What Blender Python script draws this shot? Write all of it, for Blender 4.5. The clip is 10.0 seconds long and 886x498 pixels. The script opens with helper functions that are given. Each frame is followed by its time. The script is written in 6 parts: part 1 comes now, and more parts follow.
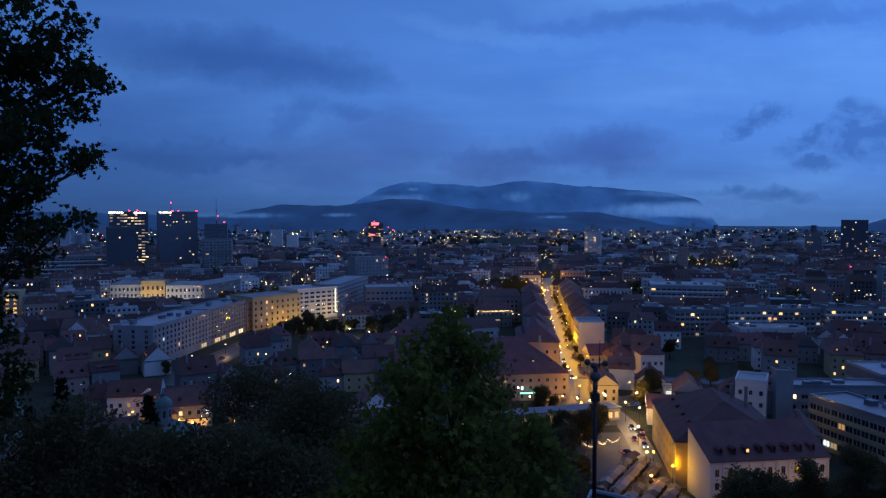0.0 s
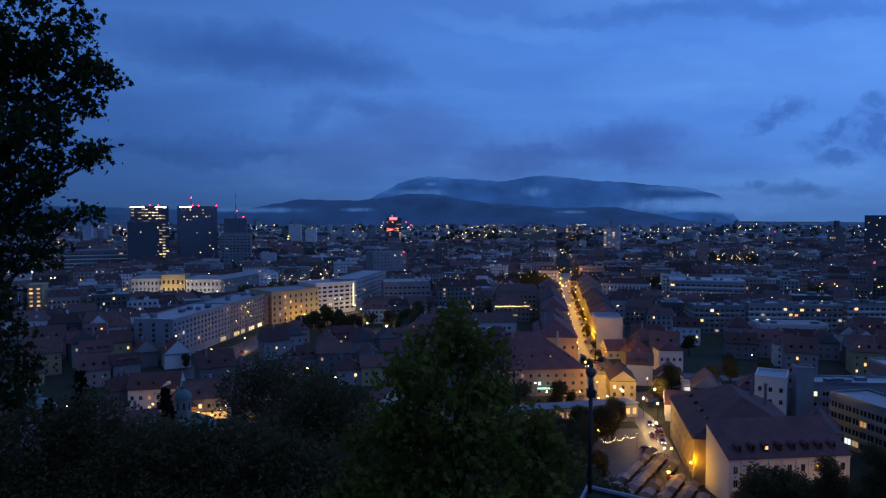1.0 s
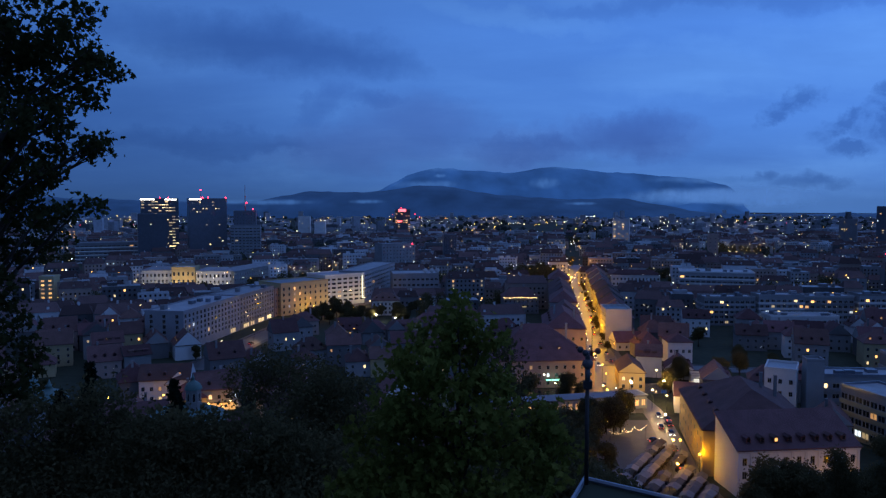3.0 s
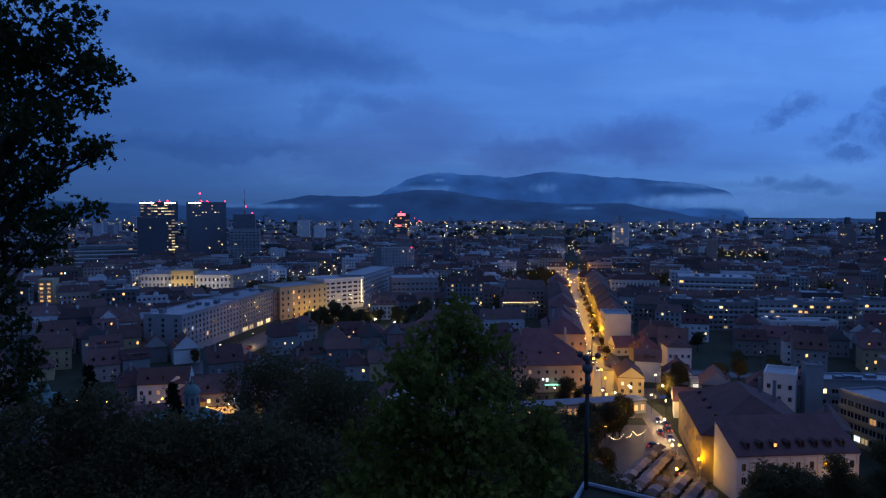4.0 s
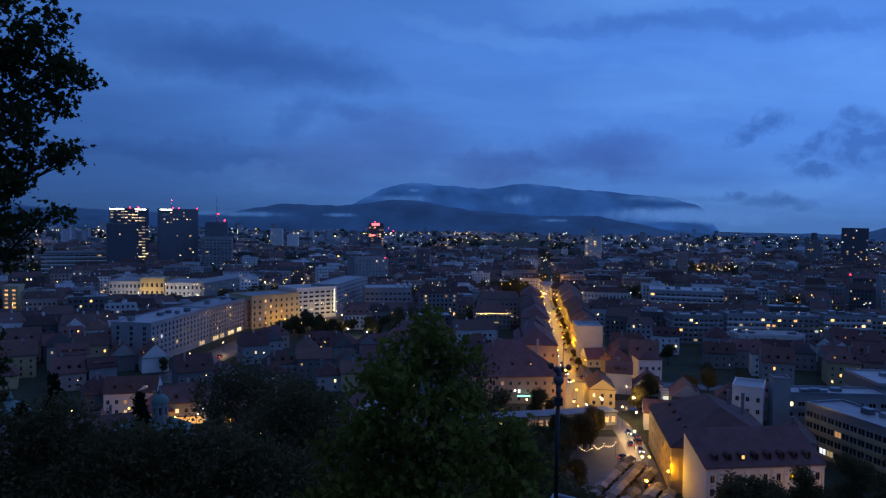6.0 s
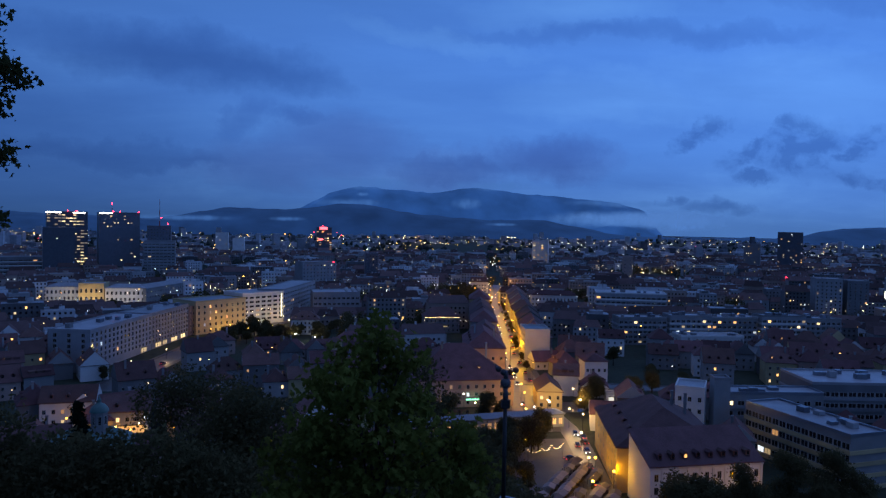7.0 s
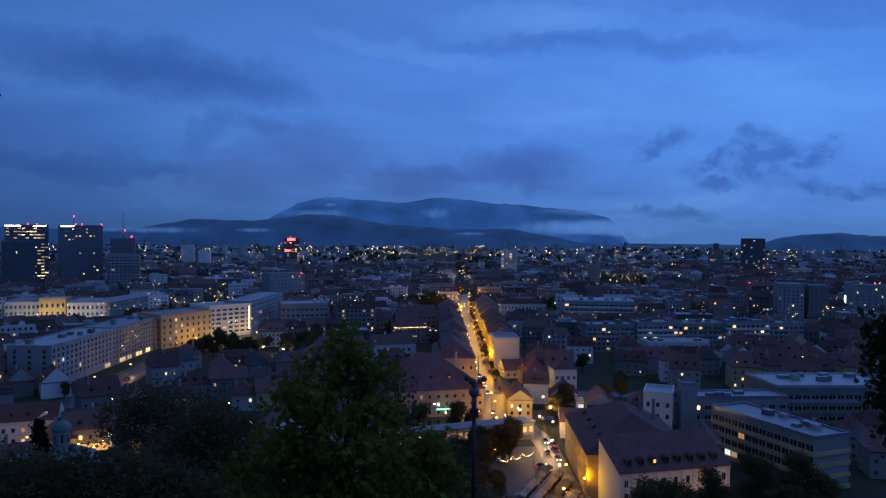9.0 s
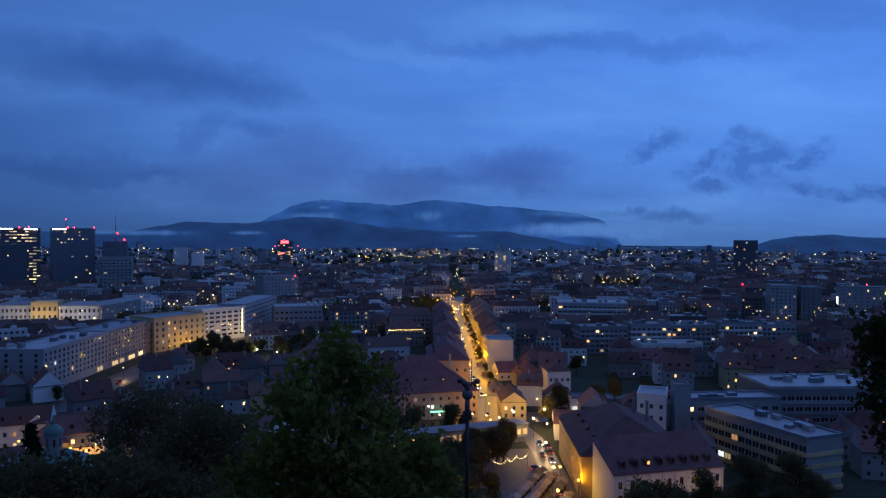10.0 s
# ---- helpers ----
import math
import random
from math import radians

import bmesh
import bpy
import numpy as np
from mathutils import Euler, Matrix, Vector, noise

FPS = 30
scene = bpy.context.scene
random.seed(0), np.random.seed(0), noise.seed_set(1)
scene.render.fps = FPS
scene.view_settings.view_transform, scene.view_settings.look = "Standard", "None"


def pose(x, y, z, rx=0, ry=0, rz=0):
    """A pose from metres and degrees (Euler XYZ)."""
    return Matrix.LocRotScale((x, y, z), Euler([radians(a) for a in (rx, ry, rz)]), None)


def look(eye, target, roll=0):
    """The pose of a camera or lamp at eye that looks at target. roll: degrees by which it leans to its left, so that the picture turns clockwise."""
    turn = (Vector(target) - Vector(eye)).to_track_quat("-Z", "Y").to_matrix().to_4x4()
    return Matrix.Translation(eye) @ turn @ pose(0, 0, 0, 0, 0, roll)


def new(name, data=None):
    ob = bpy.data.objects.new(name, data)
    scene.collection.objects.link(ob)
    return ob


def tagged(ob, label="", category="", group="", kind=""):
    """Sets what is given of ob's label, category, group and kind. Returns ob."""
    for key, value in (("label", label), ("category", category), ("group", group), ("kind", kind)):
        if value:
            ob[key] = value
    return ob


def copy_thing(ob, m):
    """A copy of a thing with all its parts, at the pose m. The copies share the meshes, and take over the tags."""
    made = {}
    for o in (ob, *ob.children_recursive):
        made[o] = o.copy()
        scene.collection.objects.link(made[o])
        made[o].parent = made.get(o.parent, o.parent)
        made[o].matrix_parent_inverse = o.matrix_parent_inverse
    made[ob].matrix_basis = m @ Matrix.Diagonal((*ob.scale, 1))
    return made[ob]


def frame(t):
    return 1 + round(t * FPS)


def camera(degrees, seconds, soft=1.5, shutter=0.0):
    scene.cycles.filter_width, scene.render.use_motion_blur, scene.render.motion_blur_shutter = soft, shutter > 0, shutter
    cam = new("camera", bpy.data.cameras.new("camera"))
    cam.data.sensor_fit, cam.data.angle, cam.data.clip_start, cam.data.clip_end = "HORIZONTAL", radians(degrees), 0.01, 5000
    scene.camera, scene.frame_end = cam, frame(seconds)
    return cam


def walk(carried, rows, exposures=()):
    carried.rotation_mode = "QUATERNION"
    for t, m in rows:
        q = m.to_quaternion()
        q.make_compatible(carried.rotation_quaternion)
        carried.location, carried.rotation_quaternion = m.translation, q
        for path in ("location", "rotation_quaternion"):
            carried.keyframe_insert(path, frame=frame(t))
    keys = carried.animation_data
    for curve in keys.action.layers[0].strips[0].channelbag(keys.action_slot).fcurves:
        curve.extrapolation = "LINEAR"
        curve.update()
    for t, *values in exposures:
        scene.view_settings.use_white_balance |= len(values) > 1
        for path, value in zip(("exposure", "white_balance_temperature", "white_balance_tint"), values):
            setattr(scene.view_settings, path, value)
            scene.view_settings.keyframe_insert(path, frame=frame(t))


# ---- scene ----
cam = camera(61.66, 10.0, soft=1.3)
EYE = 75.0
PATH = [
    (0.0, -0.487, -2.099, -2.525, -0.051), (0.5, -0.335, -1.403, -2.539, 0.055),
    (1.0, -0.175, -0.695, -2.919, -0.114), (1.5, -0.020, -0.137, -3.350, -0.206),
    (2.0, 0.000, 0.105, -3.553, -0.154), (2.5, 0.000, 0.000, -3.615, 0.000),
    (4.0, -0.015, -0.051, -3.225, -0.167), (4.5, -0.014, 0.002, -3.022, -0.414),
    (5.0, -0.016, -0.058, -2.796, -0.563), (5.5, -0.008, -0.540, -2.577, -0.779),
    (7.0, 0.014, -5.981, -2.019, -1.038), (7.5, 0.034, -7.231, -1.748, -0.926),
    (8.0, 0.038, -7.997, -1.504, -0.780), (8.5, 0.038, -8.191, -1.335, -0.595),
    (9.0, 0.040, -8.404, -1.245, -0.468), (9.5, 0.046, -8.643, -1.136, -0.404),
    (10.0, 0.052, -8.890, -1.058, -0.361),
]
walk(cam, [(t, pose(x, 0, EYE, 90 + p, r, y)) for t, x, y, p, r in PATH])

# ---------------------------------------------------------------- world: blue hour, broken cloud, afterglow ahead
world = bpy.data.worlds.new("dusk")
scene.world = world
world.use_nodes = True


def build_world():
    nt = world.node_tree
    nt.nodes.clear()
    N, L = nt.nodes.new, nt.links.new

    def math_node(op, a, b=None, clamp=False):
        n = N("ShaderNodeMath")
        n.operation, n.use_clamp = op, clamp
        for i, v in enumerate((a, b)):
            if v is None:
                continue
            if isinstance(v, (int, float)):
                n.inputs[i].default_value = v
            else:
                L(v, n.inputs[i])
        return n.outputs[0]

    def mix(f, a, b, blend="MIX"):
        n = N("ShaderNodeMix")
        n.data_type, n.blend_type = "RGBA", blend
        for i, v in ((0, f), (6, a), (7, b)):
            if isinstance(v, (int, float)):
                n.inputs[i].default_value = v
            elif isinstance(v, tuple):
                n.inputs[i].default_value = (*v, 1)
            else:
                L(v, n.inputs[i])
        return n.outputs[2]

    def ramp(f, stops):
        n = N("ShaderNodeValToRGB")
        while len(n.color_ramp.elements) < len(stops):
            n.color_ramp.elements.new(0.5)
        for e, (p, c) in zip(n.color_ramp.elements, stops):
            e.position, e.color = p, (*c, 1)
        L(f, n.inputs[0])
        return n.outputs[0]

    way = N("ShaderNodeTexCoord").outputs["Generated"]
    sep = N("ShaderNodeSeparateXYZ")
    L(way, sep.inputs[0])
    x, y, z = sep.outputs
    # colour by height above the horizon; overhead the cloud deck takes up the town's own glow
    base = ramp(math_node("MULTIPLY", z, 1.0), [
        (0.0, (0.055, 0.145, 0.390)), (0.03, (0.063, 0.172, 0.490)), (0.10, (0.070, 0.205, 0.620)),
        (0.22, (0.074, 0.222, 0.690)), (0.33, (0.060, 0.180, 0.560)), (0.55, (0.118, 0.215, 0.560)), (1.0, (0.160, 0.250, 0.630))])
    ahead = math_node("ADD", math_node("MULTIPLY", y, 0.12), 0.85)
    right = math_node("ADD", math_node("MULTIPLY", x, 0.56), 1.02)
    base = mix(1.0, base, math_node("MULTIPLY", ahead, right), "MULTIPLY")

    # clouds on a flat deck, drawn out towards the horizon
    flat = math_node("ADD", math_node("MAXIMUM", z, 0.0), 0.16)
    cx, cy = math_node("DIVIDE", x, flat), math_node("DIVIDE", y, flat)
    comb = N("ShaderNodeCombineXYZ")
    L(cx, comb.inputs[0]), L(math_node("MULTIPLY", cy, 1.5), comb.inputs[1])

    def cloud(scale, detail, lo, hi, seed, coords=None):
        n = N("ShaderNodeTexNoise")
        n.noise_dimensions = "4D"
        n.inputs["W"].default_value = seed
        n.inputs["Scale"].default_value, n.inputs["Detail"].default_value = scale, detail
        n.inputs["Roughness"].default_value = 0.58
        n.inputs["Distortion"].default_value = 0.35
        L(coords or comb.outputs[0], n.inputs["Vector"])
        m = N("ShaderNodeMapRange")
        m.interpolation_type = "SMOOTHSTEP"
        m.inputs[1].default_value, m.inputs[2].default_value = lo, hi
        L(n.outputs[0], m.inputs[0])
        return m.outputs[0]

    # clouds ahead, placed by their slope sideways and upwards; a slow swirl frays their rims
    ahead_y = math_node("MAXIMUM", y, 0.05)
    plane = N("ShaderNodeCombineXYZ")
    L(math_node("DIVIDE", x, ahead_y), plane.inputs[0]), L(math_node("DIVIDE", z, ahead_y), plane.inputs[1])
    swirl = N("ShaderNodeTexNoise")
    swirl.inputs["Scale"].default_value, swirl.inputs["Detail"].default_value, swirl.inputs["Roughness"].default_value = 9.0, 8, 0.66
    L(plane.outputs[0], swirl.inputs["Vector"])
    centred = N("ShaderNodeVectorMath")
    centred.operation = "SUBTRACT"
    centred.inputs[1].default_value = (0.5, 0.5, 0.5)
    L(swirl.outputs["Color"], centred.inputs[0])
    bent = N("ShaderNodeVectorMath")
    bent.operation = "MULTIPLY_ADD"
    bent.inputs[1].default_value = (0.17, 0.085, 0.0)
    L(centred.outputs[0], bent.inputs[0]), L(plane.outputs[0], bent.inputs[2])
    apart = N("ShaderNodeSeparateXYZ")
    L(bent.outputs[0], apart.inputs[0])
    across, upward = apart.outputs[0], apart.outputs[1]

    def drawn(sx, sy, turn=0.0):
        n = N("ShaderNodeMapping")
        n.inputs["Scale"].default_value, n.inputs["Rotation"].default_value = (sx, sy, 1), (0, 0, radians(turn))
        L(plane.outputs[0], n.inputs[0])
        return n.outputs[0]

    def bank(az, el, raz, rel, tilt=0.0):
        """1 in the middle of a cloud bank, falling to 0 at its rim; tilt: its rise to the right."""
        da = math_node("SUBTRACT", across, az)
        a = math_node("DIVIDE", da, raz)
        e = math_node("DIVIDE", math_node("SUBTRACT", math_node("SUBTRACT", upward, el), math_node("MULTIPLY", da, tilt)), rel)
        d = math_node("ADD", math_node("MULTIPLY", a, a), math_node("MULTIPLY", e, e))
        return math_node("SUBTRACT", 1.0, d, clamp=True)

    def total(rows):
        t = bank(*rows[0])
        for row in rows[1:]:
            t = math_node("MAXIMUM", bank(*row), t)
        return t

    def lay(out, mask, share, tint):
        return mix(math_node("MULTIPLY", mask, share, clamp=True), out, mix(1.0, out, tint, "MULTIPLY"))

    out = lay(base, cloud(0.9, 6, 0.42, 0.72, 3.0), 0.26, (0.62, 0.64, 0.72))
    out = lay(out, cloud(1.5, 7, 0.46, 0.74, 8.0), 0.30, (1.35, 1.28, 1.16))
    # thin slanting streaks over the whole deck
    out = lay(out, cloud(1.0, 7, 0.42, 0.66, 12.0, drawn(2.2, 13.0, 6)), 0.30, (0.72, 0.74, 0.80))
    out = lay(out, cloud(1.0, 7, 0.50, 0.72, 14.0, drawn(3.0, 17.0, 4)), 0.34, (1.30, 1.24, 1.12))
    # the long grey bank high over the towers and the thin ones below it
    out = lay(out, total([(-0.25, 0.212, 0.24, 0.050, -0.12), (-0.16, 0.195, 0.16, 0.034, -0.1)]), 1.0, (0.60, 0.64, 0.72))
    out = lay(out, total([(-0.36, 0.086, 0.22, 0.020, -0.04), (-0.27, 0.076, 0.12, 0.014), (0.72, 0.335, 0.30, 0.03), (0.40, 0.268, 0.30, 0.018, 0.05)]), 0.75, (0.70, 0.73, 0.80))
    out = lay(out, total([(-0.62, 0.05, 0.50, 0.16), (-0.45, 0.02, 0.40, 0.07)]), 0.75, (0.66, 0.70, 0.76))
    # mauve veil over the mountains
    out = lay(out, total([(-0.03, 0.096, 0.12, 0.060), (-0.10, 0.075, 0.16, 0.04), (0.10, 0.070, 0.12, 0.035), (0.25, 0.090, 0.13, 0.034)]), 0.85, (0.86, 0.74, 0.78))
    out = lay(out, total([(0.246, 0.095, 0.10, 0.034, 0.1), (0.12, 0.072, 0.10, 0.02), (-0.165, 0.128, 0.035, 0.028, 0.4), (-0.10, 0.135, 0.06, 0.014)]), 0.8, (0.72, 0.74, 0.82))
    # lumpy scud: small dark rags with torn rims, paler where they thin out
    rag = cloud(1.0, 8, 0.40, 0.62, 1.0, drawn(17, 26, 14))
    scud = total([(0.61, 0.125, 0.085, 0.036, 0.25), (0.655, 0.088, 0.085, 0.026, -0.1), (0.535, 0.104, 0.045, 0.022, 0.5), (0.455, 0.125, 0.045, 0.026, 0.6),
                  (0.79, 0.066, 0.09, 0.018), (0.56, 0.07, 0.05, 0.014), (0.70, 0.115, 0.05, 0.03, 0.6)])
    scud = math_node("MULTIPLY", math_node("MULTIPLY", scud, 1.7), math_node("ADD", math_node("MULTIPLY", rag, 0.85), 0.15), clamp=True)
    out = lay(out, scud, 0.78, (0.52, 0.57, 0.66))
    out = lay(out, total([(0.489, 0.025, 0.07, 0.014), (0.43, 0.035, 0.02, 0.012)]), 0.9, (0.55, 0.60, 0.68))
    # brighter openings
    out = lay(out, total([(0.27, 0.294, 0.16, 0.030, 0.05), (0.10, 0.245, 0.16, 0.018, -0.1), (0.36, 0.175, 0.20, 0.045), (0.62, 0.20, 0.26, 0.07)]), 0.55, (1.42, 1.30, 1.12))
    out = lay(out, math_node("MULTIPLY", total([(0.55, 0.036, 0.45, 0.034), (-0.19, 0.045, 0.08, 0.03), (0.02, 0.064, 0.14, 0.022)]), cloud(1.0, 6, 0.35, 0.65, 9.0, drawn(5, 22))), 0.65, (1.40, 1.32, 1.18))
    # below the horizon: dark land
    below = math_node("LESS_THAN", z, -0.012)
    out = mix(below, out, (0.010, 0.014, 0.026))
    bg = N("ShaderNodeBackground")
    L(out, bg.inputs[0])
    bg.inputs[1].default_value = 1.0
    L(bg.outputs[0], N("ShaderNodeOutputWorld").inputs[0])


build_world()


# ---------------------------------------------------------------- materials
def material(name, colour, rough=0.8, metal=0.0, vary=0.25, scale=0.5, fine=8.0, bump=0.2, per_object=0.0,
             stripes=0.0, emit=None, strength=0.0, spec=0.3, hue=0.0, island=False):
    """A surface with stains (large), grain (fine), relief and, if wanted, a tone of its own for each object."""
    m = bpy.data.materials.new(name)
    m.use_nodes = True
    nt = m.node_tree
    N, L = nt.nodes.new, nt.links.new
    b = nt.nodes["Principled BSDF"]
    b.inputs["Roughness"].default_value, b.inputs["Metallic"].default_value = rough, metal
    b.inputs["Specular IOR Level"].default_value = spec
    co = N("ShaderNodeTexCoord").outputs["Object"]
    tones = []
    for s in (scale, fine):
        n = N("ShaderNodeTexNoise")
        n.inputs["Scale"].default_value, n.inputs["Detail"].default_value = s, 5
        L(co, n.inputs["Vector"])
        tones.append(n.outputs[0])
    add = N("ShaderNodeMath")
    add.operation = "ADD"
    L(tones[0], add.inputs[0]), L(tones[1], add.inputs[1])
    rng = N("ShaderNodeMapRange")
    rng.inputs[1].default_value, rng.inputs[2].default_value = 0.6, 1.4
    rng.inputs[3].default_value, rng.inputs[4].default_value = 1 - vary, 1 + vary
    L(add.outputs[0], rng.inputs[0])
    value = rng.outputs[0]
    hsv = N("ShaderNodeHueSaturation")
    hsv.inputs["Color"].default_value = (*colour, 1)
    if per_object:
        info = N("ShaderNodeNewGeometry") if island else N("ShaderNodeObjectInfo")
        own = info.outputs["Random Per Island" if island else "Random"]
        r2 = N("ShaderNodeMapRange")
        r2.inputs[3].default_value, r2.inputs[4].default_value = 1 - per_object, 1 + per_object
        L(own, r2.inputs[0])
        mul = N("ShaderNodeMath")
        mul.operation = "MULTIPLY"
        L(value, mul.inputs[0]), L(r2.outputs[0], mul.inputs[1])
        value = mul.outputs[0]
        r3 = N("ShaderNodeMapRange")
        r3.inputs[3].default_value, r3.inputs[4].default_value = 0.5 - hue, 0.5 + hue
        frac = N("ShaderNodeMath")
        frac.operation = "FRACT"
        m7 = N("ShaderNodeMath")
        m7.operation, m7.inputs[1].default_value = "MULTIPLY", 7.31
        L(own, m7.inputs[0]), L(m7.outputs[0], frac.inputs[0]), L(frac.outputs[0], r3.inputs[0])
        L(r3.outputs[0], hsv.inputs["Hue"])
    L(value, hsv.inputs["Value"])
    L(hsv.outputs[0], b.inputs["Base Color"])
    if bump:
        bn = N("ShaderNodeBump")
        bn.inputs["Strength"].default_value, bn.inputs["Distance"].default_value = bump, 0.02
        height = tones[1]
        if stripes:
            w = N("ShaderNodeTexWave")
            w.inputs["Scale"].default_value, w.inputs["Distortion"].default_value = stripes, 0.6
            L(co, w.inputs["Vector"])
            height = w.outputs[1]
        L(height, bn.inputs["Height"]), L(bn.outputs[0], b.inputs["Normal"])
    if emit:
        b.inputs["Emission Color"].default_value, b.inputs["Emission Strength"].default_value = (*emit, 1), strength
        m.cycles.emission_sampling = "NONE"
    return m


def glow(name, colour, strength, vary=0.6):
    """A lit pane or bulb; each one has its own brightness, a few far above the rest."""
    m = bpy.data.materials.new(name)
    m.use_nodes = True
    nt = m.node_tree
    N, L = nt.nodes.new, nt.links.new
    b = nt.nodes["Principled BSDF"]
    b.inputs["Base Color"].default_value = (0.3, 0.3, 0.3, 1)
    b.inputs["Emission Color"].default_value = (*colour, 1)

    def math_node(op, x, y):
        n = N("ShaderNodeMath")
        n.operation = op
        L(x, n.inputs[0])
        if isinstance(y, float):
            n.inputs[1].default_value = y
        else:
            L(y, n.inputs[1])
        return n.outputs[0]

    own = math_node("ADD", N("ShaderNodeObjectInfo").outputs["Random"], N("ShaderNodeNewGeometry").outputs["Random Per Island"])
    own = math_node("POWER", math_node("FRACT", own, 0.0), 2.2)
    r = N("ShaderNodeMapRange")
    r.inputs[3].default_value, r.inputs[4].default_value = strength * (1 - vary), strength * (1 + 2.2 * vary)
    L(own, r.inputs[0])
    L(r.outputs[0], b.inputs["Emission Strength"])
    m.cycles.emission_sampling = "NONE"
    return m


PLASTER = material("plaster", (0.23, 0.23, 0.225), 0.9, per_object=0.55, vary=0.25, scale=0.12, hue=0.03)
PLASTER_WHITE = material("white_plaster", (0.62, 0.62, 0.60), 0.9, per_object=0.15, vary=0.18, scale=0.12)
PLASTER_GREY = material("pale_grey_render", (0.28, 0.285, 0.30), 0.9, vary=0.25, scale=0.12)
PLASTER_OCHRE = material("ochre_plaster", (0.45, 0.36, 0.20), 0.9, per_object=0.15, vary=0.2, scale=0.15)
PLASTER_PINK = material("dull_pink_plaster", (0.36, 0.26, 0.22), 0.9, per_object=0.2, vary=0.2, scale=0.15)
CONCRETE = material("concrete", (0.25, 0.255, 0.26), 0.85, per_object=0.3, vary=0.25, scale=0.15)
CONCRETE_DARK = material("dark_cladding", (0.12, 0.13, 0.15), 0.3, per_object=0.25, vary=0.2)
TILE = material("clay_tile", (0.118, 0.062, 0.058), 0.85, per_object=0.4, vary=0.35, scale=0.25, fine=3.0, bump=0.6, stripes=3.0, hue=0.02)
PLASTER_ISLE = material("quarter_plaster", (0.24, 0.24, 0.24), 0.9, per_object=0.7, vary=0.25, scale=0.1, island=True)
WHITE_ISLE = material("quarter_white_plaster", (0.60, 0.61, 0.62), 0.9, per_object=0.25, vary=0.2, scale=0.1, island=True)
PINK_ISLE = material("quarter_pink_plaster", (0.33, 0.25, 0.21), 0.9, per_object=0.3, vary=0.2, scale=0.1, island=True)
TILE_ISLE = material("quarter_tile", (0.100, 0.064, 0.060), 0.85, per_object=0.55, vary=0.3, scale=0.15, fine=2.0, island=True)
FLAT_ROOF = material("wet_gravel_roof", (0.24, 0.25, 0.26), 0.42, per_object=0.4, vary=0.35, scale=0.12, fine=3.0)
SHEET = material("wet_sheet_roof", (0.20, 0.22, 0.25), 0.35, metal=0.4, per_object=0.2, vary=0.25, scale=0.2, spec=0.5)
COPPER = material("green_copper", (0.09, 0.17, 0.155), 0.6, vary=0.3, scale=0.4)
FRAME = material("window_frame", (0.35, 0.34, 0.32), 0.6, vary=0.1)
GLASS = material("dark_glass", (0.012, 0.014, 0.018), 0.12, vary=0.1, bump=0.0, spec=0.6)
ASPHALT = material("wet_asphalt", (0.060, 0.058, 0.056), 0.42, vary=0.4, scale=0.15, fine=4.0, spec=0.5)
PAVING = material("paving", (0.072, 0.069, 0.066), 0.6, vary=0.3, scale=0.2, fine=3.0)
GRASS = material("grass_and_soil", (0.030, 0.040, 0.022), 0.95, vary=0.5, scale=0.02, fine=0.3)
BARK = material("bark", (0.055, 0.042, 0.032), 0.95, vary=0.4, scale=2.0, fine=20.0, bump=0.8)
STEEL = material("painted_steel", (0.055, 0.055, 0.060), 0.45, metal=0.3, vary=0.3, scale=3.0, fine=30.0)
MAST_PAINT = material("weathered_mast_paint", (0.030, 0.027, 0.026), 0.6, vary=0.4, scale=4.0, fine=40.0)
STEEL_PALE = material("galvanised_steel", (0.11, 0.10, 0.098), 0.55, metal=0.1, vary=0.35, scale=6.0, fine=40.0)
CANVAS = material("awning_canvas", (0.16, 0.15, 0.15), 0.9, per_object=0.6, vary=0.15)
CAR_PAINT = material("car_paint", (0.10, 0.10, 0.11), 0.3, per_object=0.8, vary=0.05, spec=0.5)
RUBBER = material("rubber", (0.02, 0.02, 0.02), 0.8, vary=0.1)
WATER = material("river_water", (0.010, 0.014, 0.012), 0.12, vary=0.2, scale=0.1, fine=0.8, bump=0.3, spec=0.6)
LIT_AMBER = glow("amber_window_light", (1.0, 0.48, 0.12), 1.25, 0.7)
LIT_WARM = glow("warm_window_light", (1.0, 0.70, 0.32), 1.15, 0.7)
LIT_COOL = glow("cool_window_light", (0.85, 0.95, 1.0), 0.75, 0.7)
LAMP_SODIUM = glow("sodium_lamp_light", (1.0, 0.42, 0.06), 12.0, 0.5)
LAMP_WARM = glow("warm_lamp_light", (1.0, 0.66, 0.30), 12.0, 0.5)
LAMP_WHITE = glow("white_lamp_light", (1.0, 0.92, 0.80), 8.0, 0.4)
TAIL_RED = glow("tail_light", (1.0, 0.03, 0.03), 2.5, 0.5)
HEAD_WHITE = glow("head_light", (1.0, 0.93, 0.8), 14.0, 0.5)
LAMP_RED = glow("red_warning_light", (1.0, 0.02, 0.05), 10.0, 0.2)
SIGN_YELLOW = glow("yellow_sign_light", (0.75, 0.85, 0.08), 1.6, 0.1)
SIGN_GREEN = glow("green_sign_light", (0.25, 0.9, 0.55), 2.0, 0.1)


